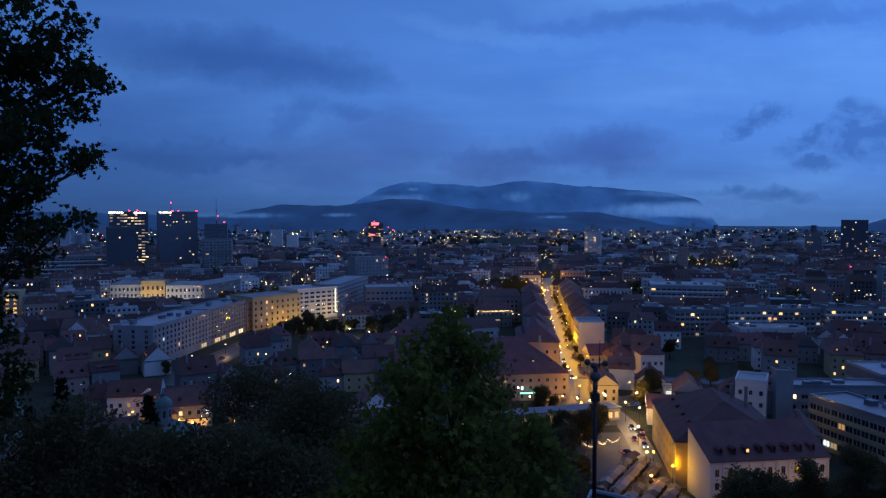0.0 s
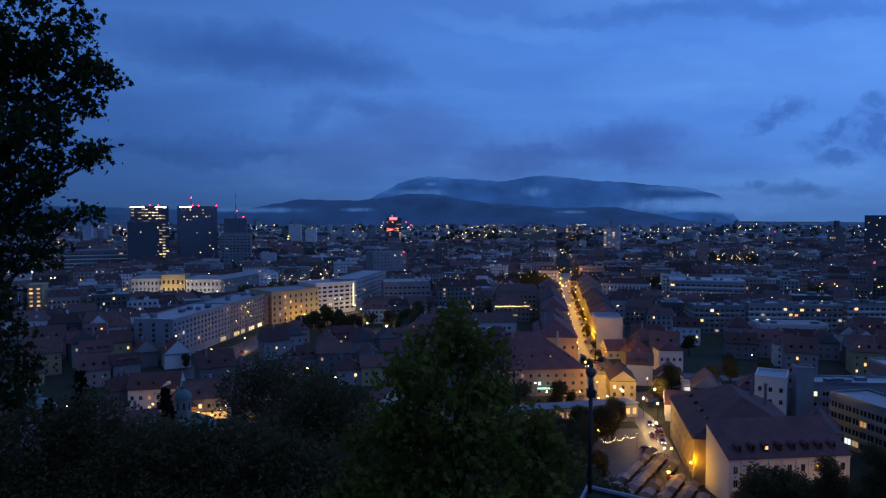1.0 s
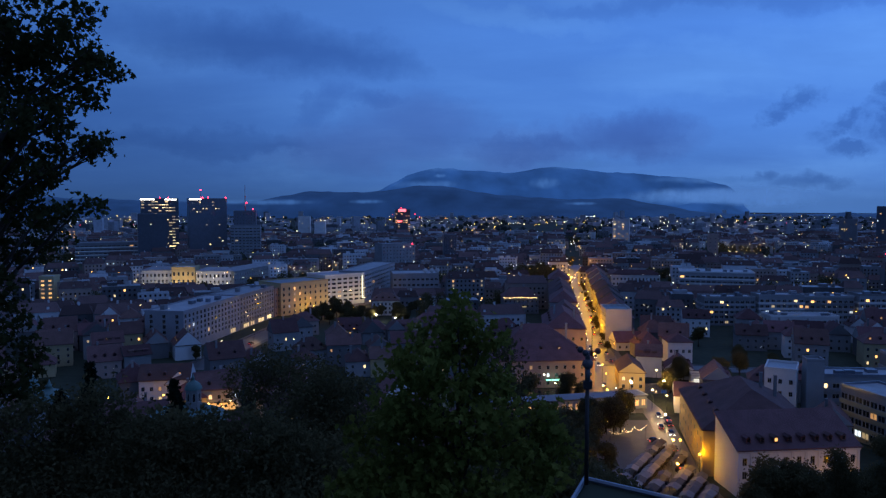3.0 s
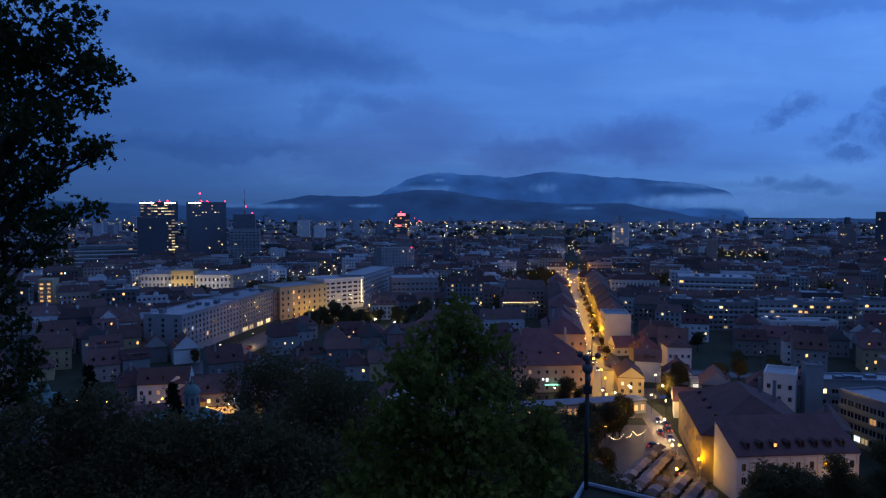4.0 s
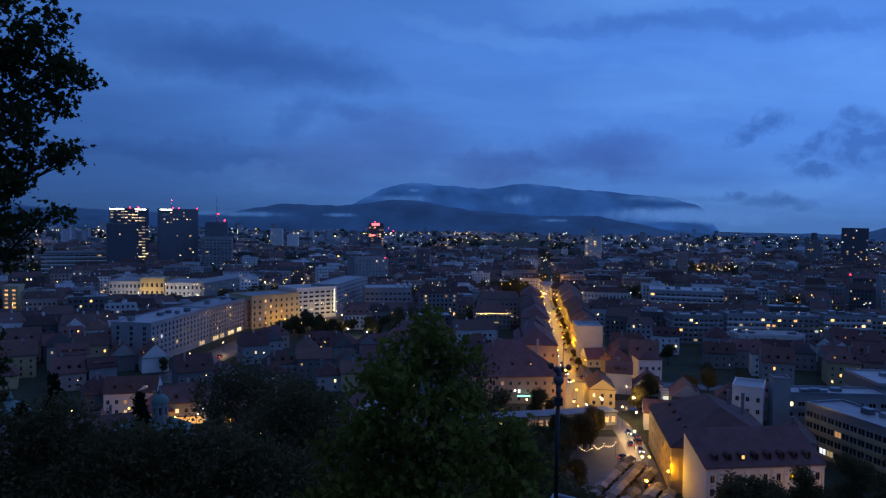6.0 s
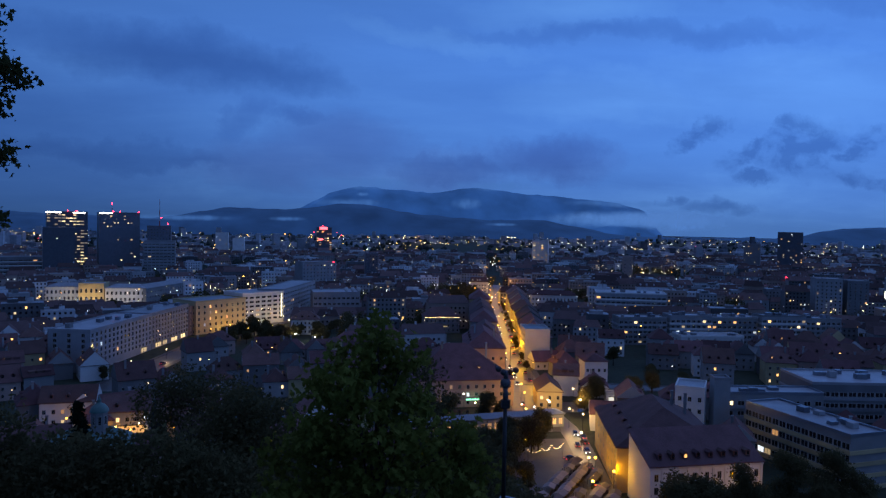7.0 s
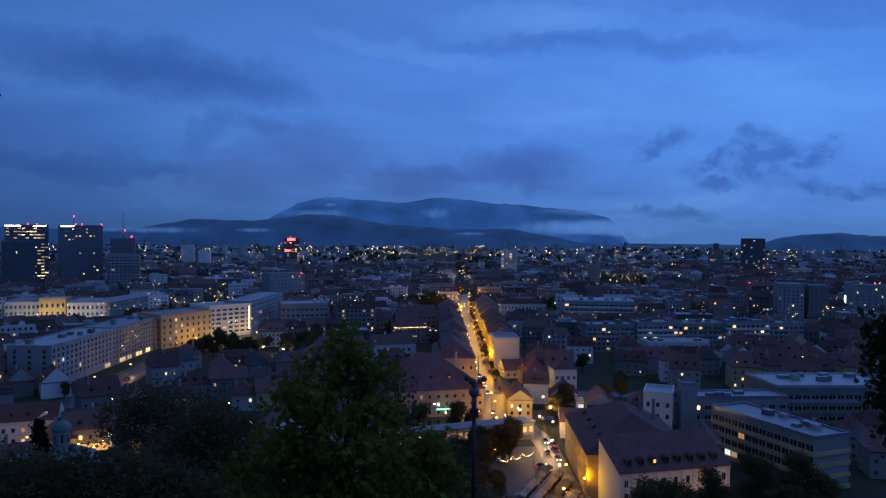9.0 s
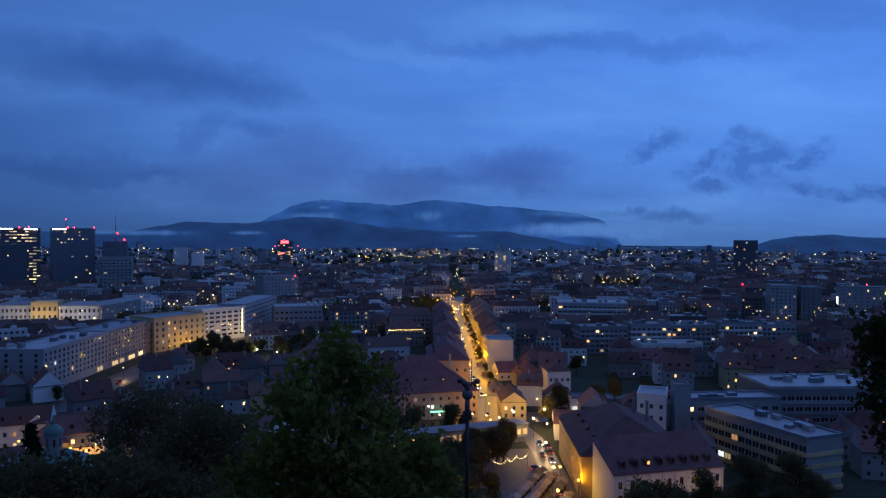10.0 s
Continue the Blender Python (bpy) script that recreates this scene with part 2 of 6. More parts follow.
def leaf_material(name, colour):
    m = material(name, colour, 0.7, vary=0.5, scale=0.8, fine=6.0, bump=0.0, per_object=0.1)
    nt = m.node_tree
    N, L = nt.nodes.new, nt.links.new
    b = nt.nodes["Principled BSDF"]
    b.inputs["Specular IOR Level"].default_value = 0.04
    tr = N("ShaderNodeBsdfTranslucent")
    L(b.inputs["Base Color"].links[0].from_socket, tr.inputs[0])
    mx = N("ShaderNodeMixShader")
    mx.inputs[0].default_value = 0.4
    L(b.outputs[0], mx.inputs[1]), L(tr.outputs[0], mx.inputs[2])
    L(mx.outputs[0], nt.nodes["Material Output"].inputs[0])
    return m


LEAF = leaf_material("maple_leaf", (0.045, 0.050, 0.018))
LEAF_FRESH = leaf_material("fresh_leaf", (0.155, 0.170, 0.036))
LEAF_DARK = leaf_material("dark_leaf", (0.105, 0.094, 0.044))
NEEDLE = leaf_material("spruce_needle", (0.014, 0.026, 0.016))


def far_haze_material(name, land, air, share):
    """Far land with the air's haze put in as a share of emission."""
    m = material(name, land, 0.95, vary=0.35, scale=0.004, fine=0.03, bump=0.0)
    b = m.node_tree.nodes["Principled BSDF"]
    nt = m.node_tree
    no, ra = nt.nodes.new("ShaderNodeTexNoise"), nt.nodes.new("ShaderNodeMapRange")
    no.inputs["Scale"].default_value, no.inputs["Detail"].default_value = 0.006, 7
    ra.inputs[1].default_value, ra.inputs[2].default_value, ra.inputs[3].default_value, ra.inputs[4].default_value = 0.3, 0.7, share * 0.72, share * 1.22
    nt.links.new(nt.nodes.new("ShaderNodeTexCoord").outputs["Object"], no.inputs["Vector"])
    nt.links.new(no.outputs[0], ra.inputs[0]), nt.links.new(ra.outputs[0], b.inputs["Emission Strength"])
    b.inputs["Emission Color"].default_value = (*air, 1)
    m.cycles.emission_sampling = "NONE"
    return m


# both hill materials glow blue in place of the air's haze
HILL_NEAR = far_haze_material("wooded_hill_haze_glow", (0.004, 0.006, 0.008), (0.0105, 0.038, 0.138), 0.95)
HILL_FAR = far_haze_material("far_mountain_haze_glow", (0.003, 0.006, 0.010), (0.0185, 0.072, 0.262), 1.0)
FAR_TOWN = material("far_town_wall", (0.30, 0.31, 0.33), 0.9, per_object=0.7, vary=0.3, scale=0.02, fine=0.2, bump=0.0, island=True)
FAR_WOOD = material("far_woods", (0.035, 0.045, 0.035), 0.95, vary=0.4, scale=0.05, fine=0.6, bump=0.0)


# ---------------------------------------------------------------- building blocks
def part(name, bm, mat, parent, label="", smooth=False):
    me = bpy.data.meshes.new(name)
    bm.to_mesh(me)
    bm.free()
    for mt in (mat if isinstance(mat, (list, tuple)) else [mat]):
        me.materials.append(mt)
    if smooth:
        for p in me.polygons:
            p.use_smooth = True
    ob = new(name, me)
    ob.parent = parent
    if label:
        tagged(ob, label)
    return ob


def shared(name, me, parent, m):
    ob = new(name, me)
    ob.parent = parent
    ob.matrix_basis = m
    return ob


def empty(name, m, label="", category="", group="", kind=""):
    ob = new(name)
    ob.empty_display_size = 0.5
    ob.matrix_world = m
    return tagged(ob, label, category, group, kind)


def add_box(bm, x0, x1, y0, y1, z0, z1, mat=0):
    v = [bm.verts.new((x, y, z)) for z in (z0, z1) for x, y in ((x0, y0), (x1, y0), (x1, y1), (x0, y1))]
    for q in ((3, 2, 1, 0), (4, 5, 6, 7), (0, 1, 5, 4), (1, 2, 6, 5), (2, 3, 7, 6), (3, 0, 4, 7)):
        bm.faces.new([v[i] for i in q]).material_index = mat
    return v


def add_poly(bm, pts, mat=0):
    f = bm.faces.new([bm.verts.new(p) for p in pts])
    f.material_index = mat
    return f


def add_tube(bm, a, b, r0, r1, seg=8, mat=0):
    a, b = Vector(a), Vector(b)
    q = (b - a).to_track_quat("Z", "Y")
    rings = []
    for c, r in ((a, r0), (b, r1)):
        rings.append([bm.verts.new(c + q @ Vector((r * math.cos(k * math.tau / seg), r * math.sin(k * math.tau / seg), 0))) for k in range(seg)])
    for k in range(seg):
        bm.faces.new((rings[0][k], rings[0][(k + 1) % seg], rings[1][(k + 1) % seg], rings[1][k])).material_index = mat
    bm.faces.new(rings[0][::-1]).material_index = mat
    bm.faces.new(rings[1]).material_index = mat


def add_ball(bm, c, r, seg=10, rings=6, squash=1.0, mat=0):
    res = bmesh.ops.create_uvsphere(bm, u_segments=seg, v_segments=rings, radius=r,
                                    matrix=Matrix.Translation(c) @ Matrix.Diagonal((1, 1, squash, 1)))
    for v in res["verts"]:
        for f in v.link_faces:
            f.material_index = mat


def mesh_from(name, bm, mats):
    me = bpy.data.meshes.new(name)
    bm.to_mesh(me)
    bm.free()
    for mt in mats:
        me.materials.append(mt)
    return me


def window_mesh(name, pane, frame_mat=None):
    """A unit window in the x-z plane, facing -y: a frame proud of the wall, sill, mullion and a set-back pane."""
    bm = bmesh.new()
    for x0, x1, z0, z1 in ((-0.5, -0.42, 0, 1), (0.42, 0.5, 0, 1), (-0.42, 0.42, 0, 0.06), (-0.42, 0.42, 0.94, 1), (-0.03, 0.03, 0.06, 0.94)):
        add_box(bm, x0, x1, -0.06, 0.02, z0, z1, 0)
    add_poly(bm, [(-0.42, -0.02, 0.06), (0.42, -0.02, 0.06), (0.42, -0.02, 0.94), (-0.42, -0.02, 0.94)], 1)
    return mesh_from(name, bm, [frame_mat or FRAME, pane])


WINDOW = window_mesh("window", GLASS)
WINDOW_LIT = [window_mesh("lit_window", LIT_AMBER), window_mesh("lit_window", LIT_WARM), window_mesh("lit_window", LIT_COOL)]
LIT_CHOICE = [0, 0, 0, 1, 1, 1, 2]
rng = random.Random(11)
FOOTPRINTS, SIGHT = [], []


def front_matrix(ax, ay, rot, w, d):
    a = radians(rot)
    cx = ax + math.cos(a) * w / 2 - math.sin(a) * d / 2
    cy = ay + math.sin(a) * w / 2 + math.cos(a) * d / 2
    return cx, cy, pose(cx, cy, 0, 0, 0, rot)


def inside(x, y, margin):
    for cx, cy, a, w, d in FOOTPRINTS:
        dx, dy = x - cx, y - cy
        u, v = dx * math.cos(a) + dy * math.sin(a), -dx * math.sin(a) + dy * math.cos(a)
        if abs(u) < w / 2 + margin and abs(v) < d / 2 + margin:
            return True
    return False


def headroom(x, y, w):
    """How high a house at (x, y) may rise before it hides one of the open fronts further off."""
    top = 99.0
    for cx, cy, half, z in SIGHT:
        if y < cy - 8 and abs(x - cx * y / cy) < half * y / cy + w / 2:
            top = min(top, EYE - (EYE - z) * y / cy)
    return top


def roof_mesh(kind, w, d, h, rise, over=0.5):
    """Roof over a w x d plan, eaves at h. Gable and hip ridges run along the longer side."""
    bm = bmesh.new()
    W, D = w / 2 + over, d / 2 + over
    if kind == "flat":
        add_box(bm, -W + over, W - over, -D + over, D - over, h, h + 0.25, 1)
        for x0, x1, y0, y1 in ((-w / 2 - 0.1, w / 2 + 0.1, -d / 2 - 0.1, -d / 2 + 0.3), (-w / 2 - 0.1, w / 2 + 0.1, d / 2 - 0.3, d / 2 + 0.1),
                               (-w / 2 - 0.1, -w / 2 + 0.3, -d / 2 + 0.3, d / 2 - 0.3), (w / 2 - 0.3, w / 2 + 0.1, -d / 2 + 0.3, d / 2 - 0.3)):
            add_box(bm, x0, x1, y0, y1, h - 0.1, h + 0.9, 0)
        return bm
    along = w >= d
    L, S = (W, D) if along else (D, W)
    inset = 0.0 if kind == "gable" else min(S * 0.9, L * 0.8)
    def P(u, v, z):
        return (u, v, z) if along else (-v, u, z)
    t = 0.25
    e = [P(-L, -S, h), P(L, -S, h), P(L, S, h), P(-L, S, h)]
    r = [P(-L + inset, 0, h + rise), P(L - inset, 0, h + rise)]
    lo = [(x, y, z - t) for x, y, z in e]
    vs = [bm.verts.new(p) for p in e + r + lo]
    for q in ((0, 1, 5, 4), (2, 3, 4, 5), (1, 2, 5), (3, 0, 4), (6, 7, 1, 0), (7, 8, 2, 1), (8, 9, 3, 2), (9, 6, 0, 3), (9, 8, 7, 6)):
        bm.faces.new([vs[i] for i in q])
    if kind == "shed":
        bm.clear()
        lo2, hi2 = [(-W, -D, h), (W, -D, h), (W, D, h + rise), (-W, D, h + rise)], [(-W, -D, h + t), (W, -D, h + t), (W, D, h + rise + t), (-W, D, h + rise + t)]
        vs = [bm.verts.new(p) for p in lo2 + hi2]
        for q in ((3, 2, 1, 0), (4, 5, 6, 7), (0, 1, 5, 4), (1, 2, 6, 5), (2, 3, 7, 6), (3, 0, 4, 7)):
            bm.faces.new([vs[i] for i in q])
        for x in (-w / 2, w / 2):
            add_poly(bm, [(x, -d / 2, h), (x, d / 2, h), (x, d / 2, h + rise)], 1)
    if kind == "gable":
        for f in list(bm.faces):
            if len(f.verts) == 3:
                f.material_index = 1
    bmesh.ops.recalc_face_normals(bm, faces=bm.faces)
    return bm


def add_windows(thing, w, d, h, cols, rows, lit, side="front", size=(1.2, 1.6), z0=1.2, storey=None, tint=None, limit=None, names="window"):
    """Windows on one face, row by row; some of them lit."""
    turn, length, off = {"front": (0, w, d / 2), "left": (-90, d, w / 2), "right": (90, d, w / 2)}[side]
    storey = storey or (h - z0 - 0.4) / rows
    for r in range(rows):
        for c in range(cols):
            on = rng.random() < lit
            if limit == "lit" and not on:
                continue
            u = (c + 0.5) / cols * length - length / 2
            me = WINDOW
            if on:
                me = tint or WINDOW_LIT[rng.choice(LIT_CHOICE)]
            m = pose(0, 0, 0, 0, 0, turn) @ pose(u, -off, z0 + r * storey) @ Matrix.Diagonal((size[0], 1, size[1], 1))
            shared(names, me, thing, m)


def building(name, label, ax, ay, rot, w, d, h, wall=None, roof="flat", roof_mat=None, rise=None, cols=8, rows=4, lit=0.1, side_cols=0,
             size=(1.2, 1.6), z0=1.2, category="building", group="", chimneys=0, bands=False, tint=None, limit=None, plinth=False, track=True, dormers=0, units=0, see=0.35):
    """A house whose front's left foot is at (ax, ay); the front runs w metres along rot degrees."""
    cx, cy, m = front_matrix(ax, ay, rot, w, d)
    thing = empty(name, m, label, category, group)
    if track:
        FOOTPRINTS.append((cx, cy, radians(rot), w, d))
        if see is not None:
            SIGHT.append((cx, cy, abs(w * math.cos(radians(rot))) / 2 + abs(d * math.sin(radians(rot))) / 2, see * h))
    wall, rise = wall or PLASTER, rise or min(w, d) * 0.38
    bm = bmesh.new()
    add_box(bm, -w / 2, w / 2, -d / 2, d / 2, 0, h)
    part("wall", bm, wall, thing)
    if plinth:
        for z1, z2, o in ((h - 0.6, h - 0.2, 0.25), (3.6, 3.9, 0.15)):
            bm = bmesh.new()
            add_box(bm, -w / 2 - o, w / 2 + o, -d / 2 - o, -d / 2 - 0.003, z1, z2)
            part("cornice", bm, wall, thing)
    if bands:
        st = (h - z0 - 0.4) / rows
        for r in range(rows):
            bm = bmesh.new()
            add_box(bm, -w / 2 - 0.35, w / 2 + 0.35, -d / 2 - 0.35, d / 2 + 0.35, z0 + r * st - 1.3, z0 + r * st - 0.1)
            part("spandrel_band", bm, wall if bands is True else bands, thing)
    part("roof", roof_mesh(roof, w, d, h, rise), [roof_mat or (TILE if roof != "flat" else wall), wall if roof != "flat" else (FLAT_ROOF)], thing)
    for k in range(chimneys):
        bm = bmesh.new()
        u = rng.uniform(-0.35, 0.35) * w
        v = rng.uniform(-0.2, 0.2) * d
        add_box(bm, u - 0.4, u + 0.4, v - 0.4, v + 0.4, h, h + rise + 1.0)
        add_box(bm, u - 0.5, u + 0.5, v - 0.5, v + 0.5, h + rise + 1.0, h + rise + 1.2)
        part("chimney", bm, CONCRETE, thing)
    for k in range(dormers):
        u, v, zz = ((k + 0.5) / dormers - 0.5) * w * 0.9, -d / 2 + d * 0.16, h + rise * 0.28
        if d > w:
            u, v, zz = (-1 if cx > 0 else 1) * (w / 2 - w * 0.16), ((k + 0.5) / dormers - 0.5) * d * 0.8, h + rise * 0.28
        bm = bmesh.new()
        add_box(bm, u - 0.6, u + 0.6, v - 0.6, v + 1.6, zz - 0.5, zz + 0.9, 0)
        for q in ((-0.75, 0.0), (0.75, 0.0)):
            add_poly(bm, [(u + q[0], v - 0.75, zz + 0.9), (u, v - 0.75, zz + 1.45), (u, v + 2, zz + 1.45), (u + q[0], v + 2, zz + 0.9)], 1)
        add_poly(bm, [(u - 0.38, v - 0.62, zz - 0.1), (u + 0.38, v - 0.62, zz - 0.1), (u + 0.38, v - 0.62, zz + 0.8), (u - 0.38, v - 0.62, zz + 0.8)], 2)
        part("dormer", bm, [roof_mat or TILE, roof_mat or TILE, GLASS if rng.random() < 0.92 else LIT_AMBER], thing)
    for k in range(units):
        bm = bmesh.new()
        u, v, s = rng.uniform(-0.4, 0.4) * w, rng.uniform(-0.3, 0.3) * d, rng.uniform(0.8, 2.2)
        add_box(bm, u - s, u + s, v - 1.2, v + 1.2, h + 0.25, h + 0.25 + rng.uniform(1.0, 2.6))
        add_box(bm, u - s - 0.1, u + s + 0.1, v - 1.3, v + 1.3, h + 0.4, h + 0.5)
        part("roof_unit", bm, rng.choice((SHEET, CONCRETE, CONCRETE_DARK)), thing)
    if cols:
        add_windows(thing, w, d, h, cols, rows, lit, "front", size, z0, tint=tint, limit=limit)
    if side_cols:
        a = radians(rot)
        for side, nx, ny in (("left", -math.cos(a), -math.sin(a)), ("right", math.cos(a), math.sin(a))):
            if nx * -cx + ny * -cy > 0:
                add_windows(thing, w, d, h, side_cols, rows, lit, side, size, z0, tint=tint, limit=limit)
    return thing


def lamp(name, x, y, z, colour, watts, radius=0.3):
    li = bpy.data.lights.new(name, "POINT")
    li.energy, li.color, li.shadow_soft_size = watts, colour, radius
    ob = new(name, li)
    ob.location = (x, y, z)
    return ob


SODIUM, WARM, WHITE = (1.0, 0.46, 0.0), (1.0, 0.60, 0.20), (1.0, 0.88, 0.65)


def shop(house, x, y, z, w, h, rot, mat, name="shop_window", label="lit shop window"):
    """A lit front with a frame, set on a house."""
    bm = bmesh.new()
    add_box(bm, -w / 2, w / 2, -0.12, 0.0, 0, h, 0)
    for u in range(1, int(w / 2.2)):
        add_box(bm, -w / 2 + u * 2.2 - 0.06, -w / 2 + u * 2.2 + 0.06, -0.2, -0.121, 0, h, 1)
    add_box(bm, -w / 2 - 0.1, w / 2 + 0.1, -0.5, -0.121, h, h + 0.25, 1)
    ob = part(name, bm, [mat, STEEL], house, label)
    ob.matrix_basis = house.matrix_basis.inverted() @ pose(x, y, z, 0, 0, rot)
    return ob


# ---------------------------------------------------------------- ground, streets, river
def smooth(a, b, x):
    t = min(1.0, max(0.0, (x - a) / (b - a)))
    return t * t * (3 - 2 * t)


def hill_height(x, y):
    q = math.hypot(x * 0.6, y + 100) - 102.5
    if q <= 0:
        return 73.3
    z = 73.3 - 0.56 * q - 1.5 * smooth(0, 3, q)
    return max(0.0, z) if z > 6 else 6 * math.exp((z - 6) / 6) * smooth(180, 140, q) if q < 180 else 0.0


def make_ground():
    bm = bmesh.new()
    radii = [0.0] + [3 + 4 * k for k in range(60)] + [260, 300, 360, 450, 600, 900, 1500, 2500, 3600, 4900]
    seg, rings = 120, []
    for r in radii:
        rings.append([bm.verts.new((r * math.sin(k * math.tau / seg), r * math.cos(k * math.tau / seg),
                                    hill_height(r * math.sin(k * math.tau / seg), r * math.cos(k * math.tau / seg)) + (noise.noise((r * 0.1, k, 0)) * 0.4 if 12 < r < 130 else 0) - 0.02))
                      for k in range(seg)] if r else [bm.verts.new((0, 0, 73.28))])
    for a, b in zip(rings, rings[1:]):
        for k in range(seg):
            j = (k + 1) % seg
            bm.faces.new((a[0], b[j], b[k]) if len(a) == 1 else (a[k], a[j], b[j], b[k]))
    bmesh.ops.recalc_face_normals(bm, faces=bm.faces)
    ob = part("ground", bm, GRASS, None, smooth=True)
    return tagged(ob, "dark wooded castle slope running down to the flat town", "ground", kind="structure")


make_ground()


def strip(name, pts, width, z, mat, label, category, kerb=0.0):
    """A road or river along points on the ground; kerb: raised pavements beside it."""
    bm = bmesh.new()
    rows = []
    for i, p in enumerate(pts):
        a, b = Vector(pts[max(0, i - 1)]), Vector(pts[min(len(pts) - 1, i + 1)])
        n = (b - a).normalized()
        n = Vector((-n.y, n.x))
        c = Vector(p)
        rows.append([bm.verts.new((*(c + n * s * width / 2), z)) for s in (-1, 1)])
    for a, b in zip(rows, rows[1:]):
        bm.faces.new((a[0], b[0], b[1], a[1]))
    bmesh.ops.recalc_face_normals(bm, faces=bm.faces)
    ob = tagged(part(name, bm, mat, None), label, category, kind="structure")
    if kerb:
        for s in (-1, 1):
            bm = bmesh.new()
            prev = None
            for i, p in enumerate(pts):
                a, b = Vector(pts[max(0, i - 1)]), Vector(pts[min(len(pts) - 1, i + 1)])
                n = (b - a).normalized()
                n = Vector((-n.y, n.x)) * s
                c = Vector(p)
                q = [bm.verts.new((*(c + n * u), zz)) for u, zz in ((width / 2, z), (width / 2, z + 0.14), (width / 2 + kerb, z + 0.14), (width / 2 + kerb, z))]
                if prev:
                    for k in range(3):
                        bm.faces.new((prev[k], q[k], q[k + 1], prev[k + 1]))
                prev = q
            bmesh.ops.recalc_face_normals(bm, faces=bm.faces)
            tagged(part("pavement", bm, PAVING, None), "paved footway with a kerb along the street", "pavement", kind="structure")
    return ob


STREET = [(62, 262), (70, 310), (76, 345), (83, 420), (95, 490), (123, 690), (160, 895), (220, 1250)]
SIDE_STREET = [(-112, 330), (-104, 400), (-94, 470), (-72, 530), (-40, 600)]
CROSS_STREET = [(76, 345), (130, 330), (200, 318)]
LANE = [(74, 296), (75.5, 266), (74.5, 250), (71.5, 226), (68.0, 202), (62, 176)]
RIVER = [(-120, 305), (-40, 292), (30, 285), (80, 296), (140, 302), (230, 290), (420, 260)]
strip("road", STREET[:-1], 14, 0.03, ASPHALT, "long straight wet street lit by orange sodium lamps", "street", kerb=3.0)
strip("road", SIDE_STREET, 12, 0.026, ASPHALT, "wet street in front of the long white block", "street", kerb=2.5)
strip("road", CROSS_STREET, 9, 0.022, ASPHALT, "wet riverside cross street with cars", "street", kerb=2.0)
strip("road", LANE, 7.5, 0.155, ASPHALT, "wet market lane with waiting cars below the seminary", "street")
strip("water", RIVER, 16, 0.015, WATER, "dark river between the market arcade and the old houses", "river")


# ---------------------------------------------------------------- far land
def ridge(name, label, mat, dist, profile, depth, rough, seed):
    """A chain of hills: crest heights over x, falling off to front and back."""
    bm = bmesh.new()
    xs = np.arange(profile[0][0], profile[-1][0] + 1, 30.0)
    crest = np.interp(xs, [p[0] for p in profile], [p[1] for p in profile])
    ker = np.hanning(7)
    crest = np.convolve(np.pad(crest, 3, mode="edge"), ker / ker.sum(), "valid")
    rows = []
    for j, f in enumerate((0.0, 0.3, 0.6, 0.85, 1.0, 0.7)):
        y = dist - depth * (1 - j / 4)
        rows.append([bm.verts.new((x * y / dist, y, max(-1.0, c * f + rough * noise.fractal((x * 0.006, j * 0.9, seed), 0.6, 2.0, 5) * (0.3 + f)))) for x, c in zip(xs, crest)])
    for a, b in zip(rows, rows[1:]):
        for k in range(len(a) - 1):
            bm.faces.new((a[k], a[k + 1], b[k + 1], b[k]))
    bmesh.ops.recalc_face_normals(bm, faces=bm.faces)
    return tagged(part(name, bm, mat, None, smooth=True), label, "backdrop", kind="structure")


ridge("backdrop_mountain", "far mountain range in blue haze glow, capped by cloud", HILL_FAR, 4350,
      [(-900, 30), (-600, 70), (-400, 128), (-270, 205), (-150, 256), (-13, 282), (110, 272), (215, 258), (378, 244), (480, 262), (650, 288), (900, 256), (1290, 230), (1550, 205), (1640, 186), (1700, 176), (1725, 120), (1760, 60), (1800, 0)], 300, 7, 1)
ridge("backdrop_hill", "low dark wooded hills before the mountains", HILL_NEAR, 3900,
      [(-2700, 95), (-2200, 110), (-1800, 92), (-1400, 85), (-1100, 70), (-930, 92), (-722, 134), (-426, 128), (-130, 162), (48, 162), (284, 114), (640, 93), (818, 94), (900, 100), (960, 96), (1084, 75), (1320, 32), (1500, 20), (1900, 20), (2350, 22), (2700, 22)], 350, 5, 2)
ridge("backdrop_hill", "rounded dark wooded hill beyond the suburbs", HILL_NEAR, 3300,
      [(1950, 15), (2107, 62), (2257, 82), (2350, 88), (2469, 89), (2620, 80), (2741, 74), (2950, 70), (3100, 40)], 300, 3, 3)


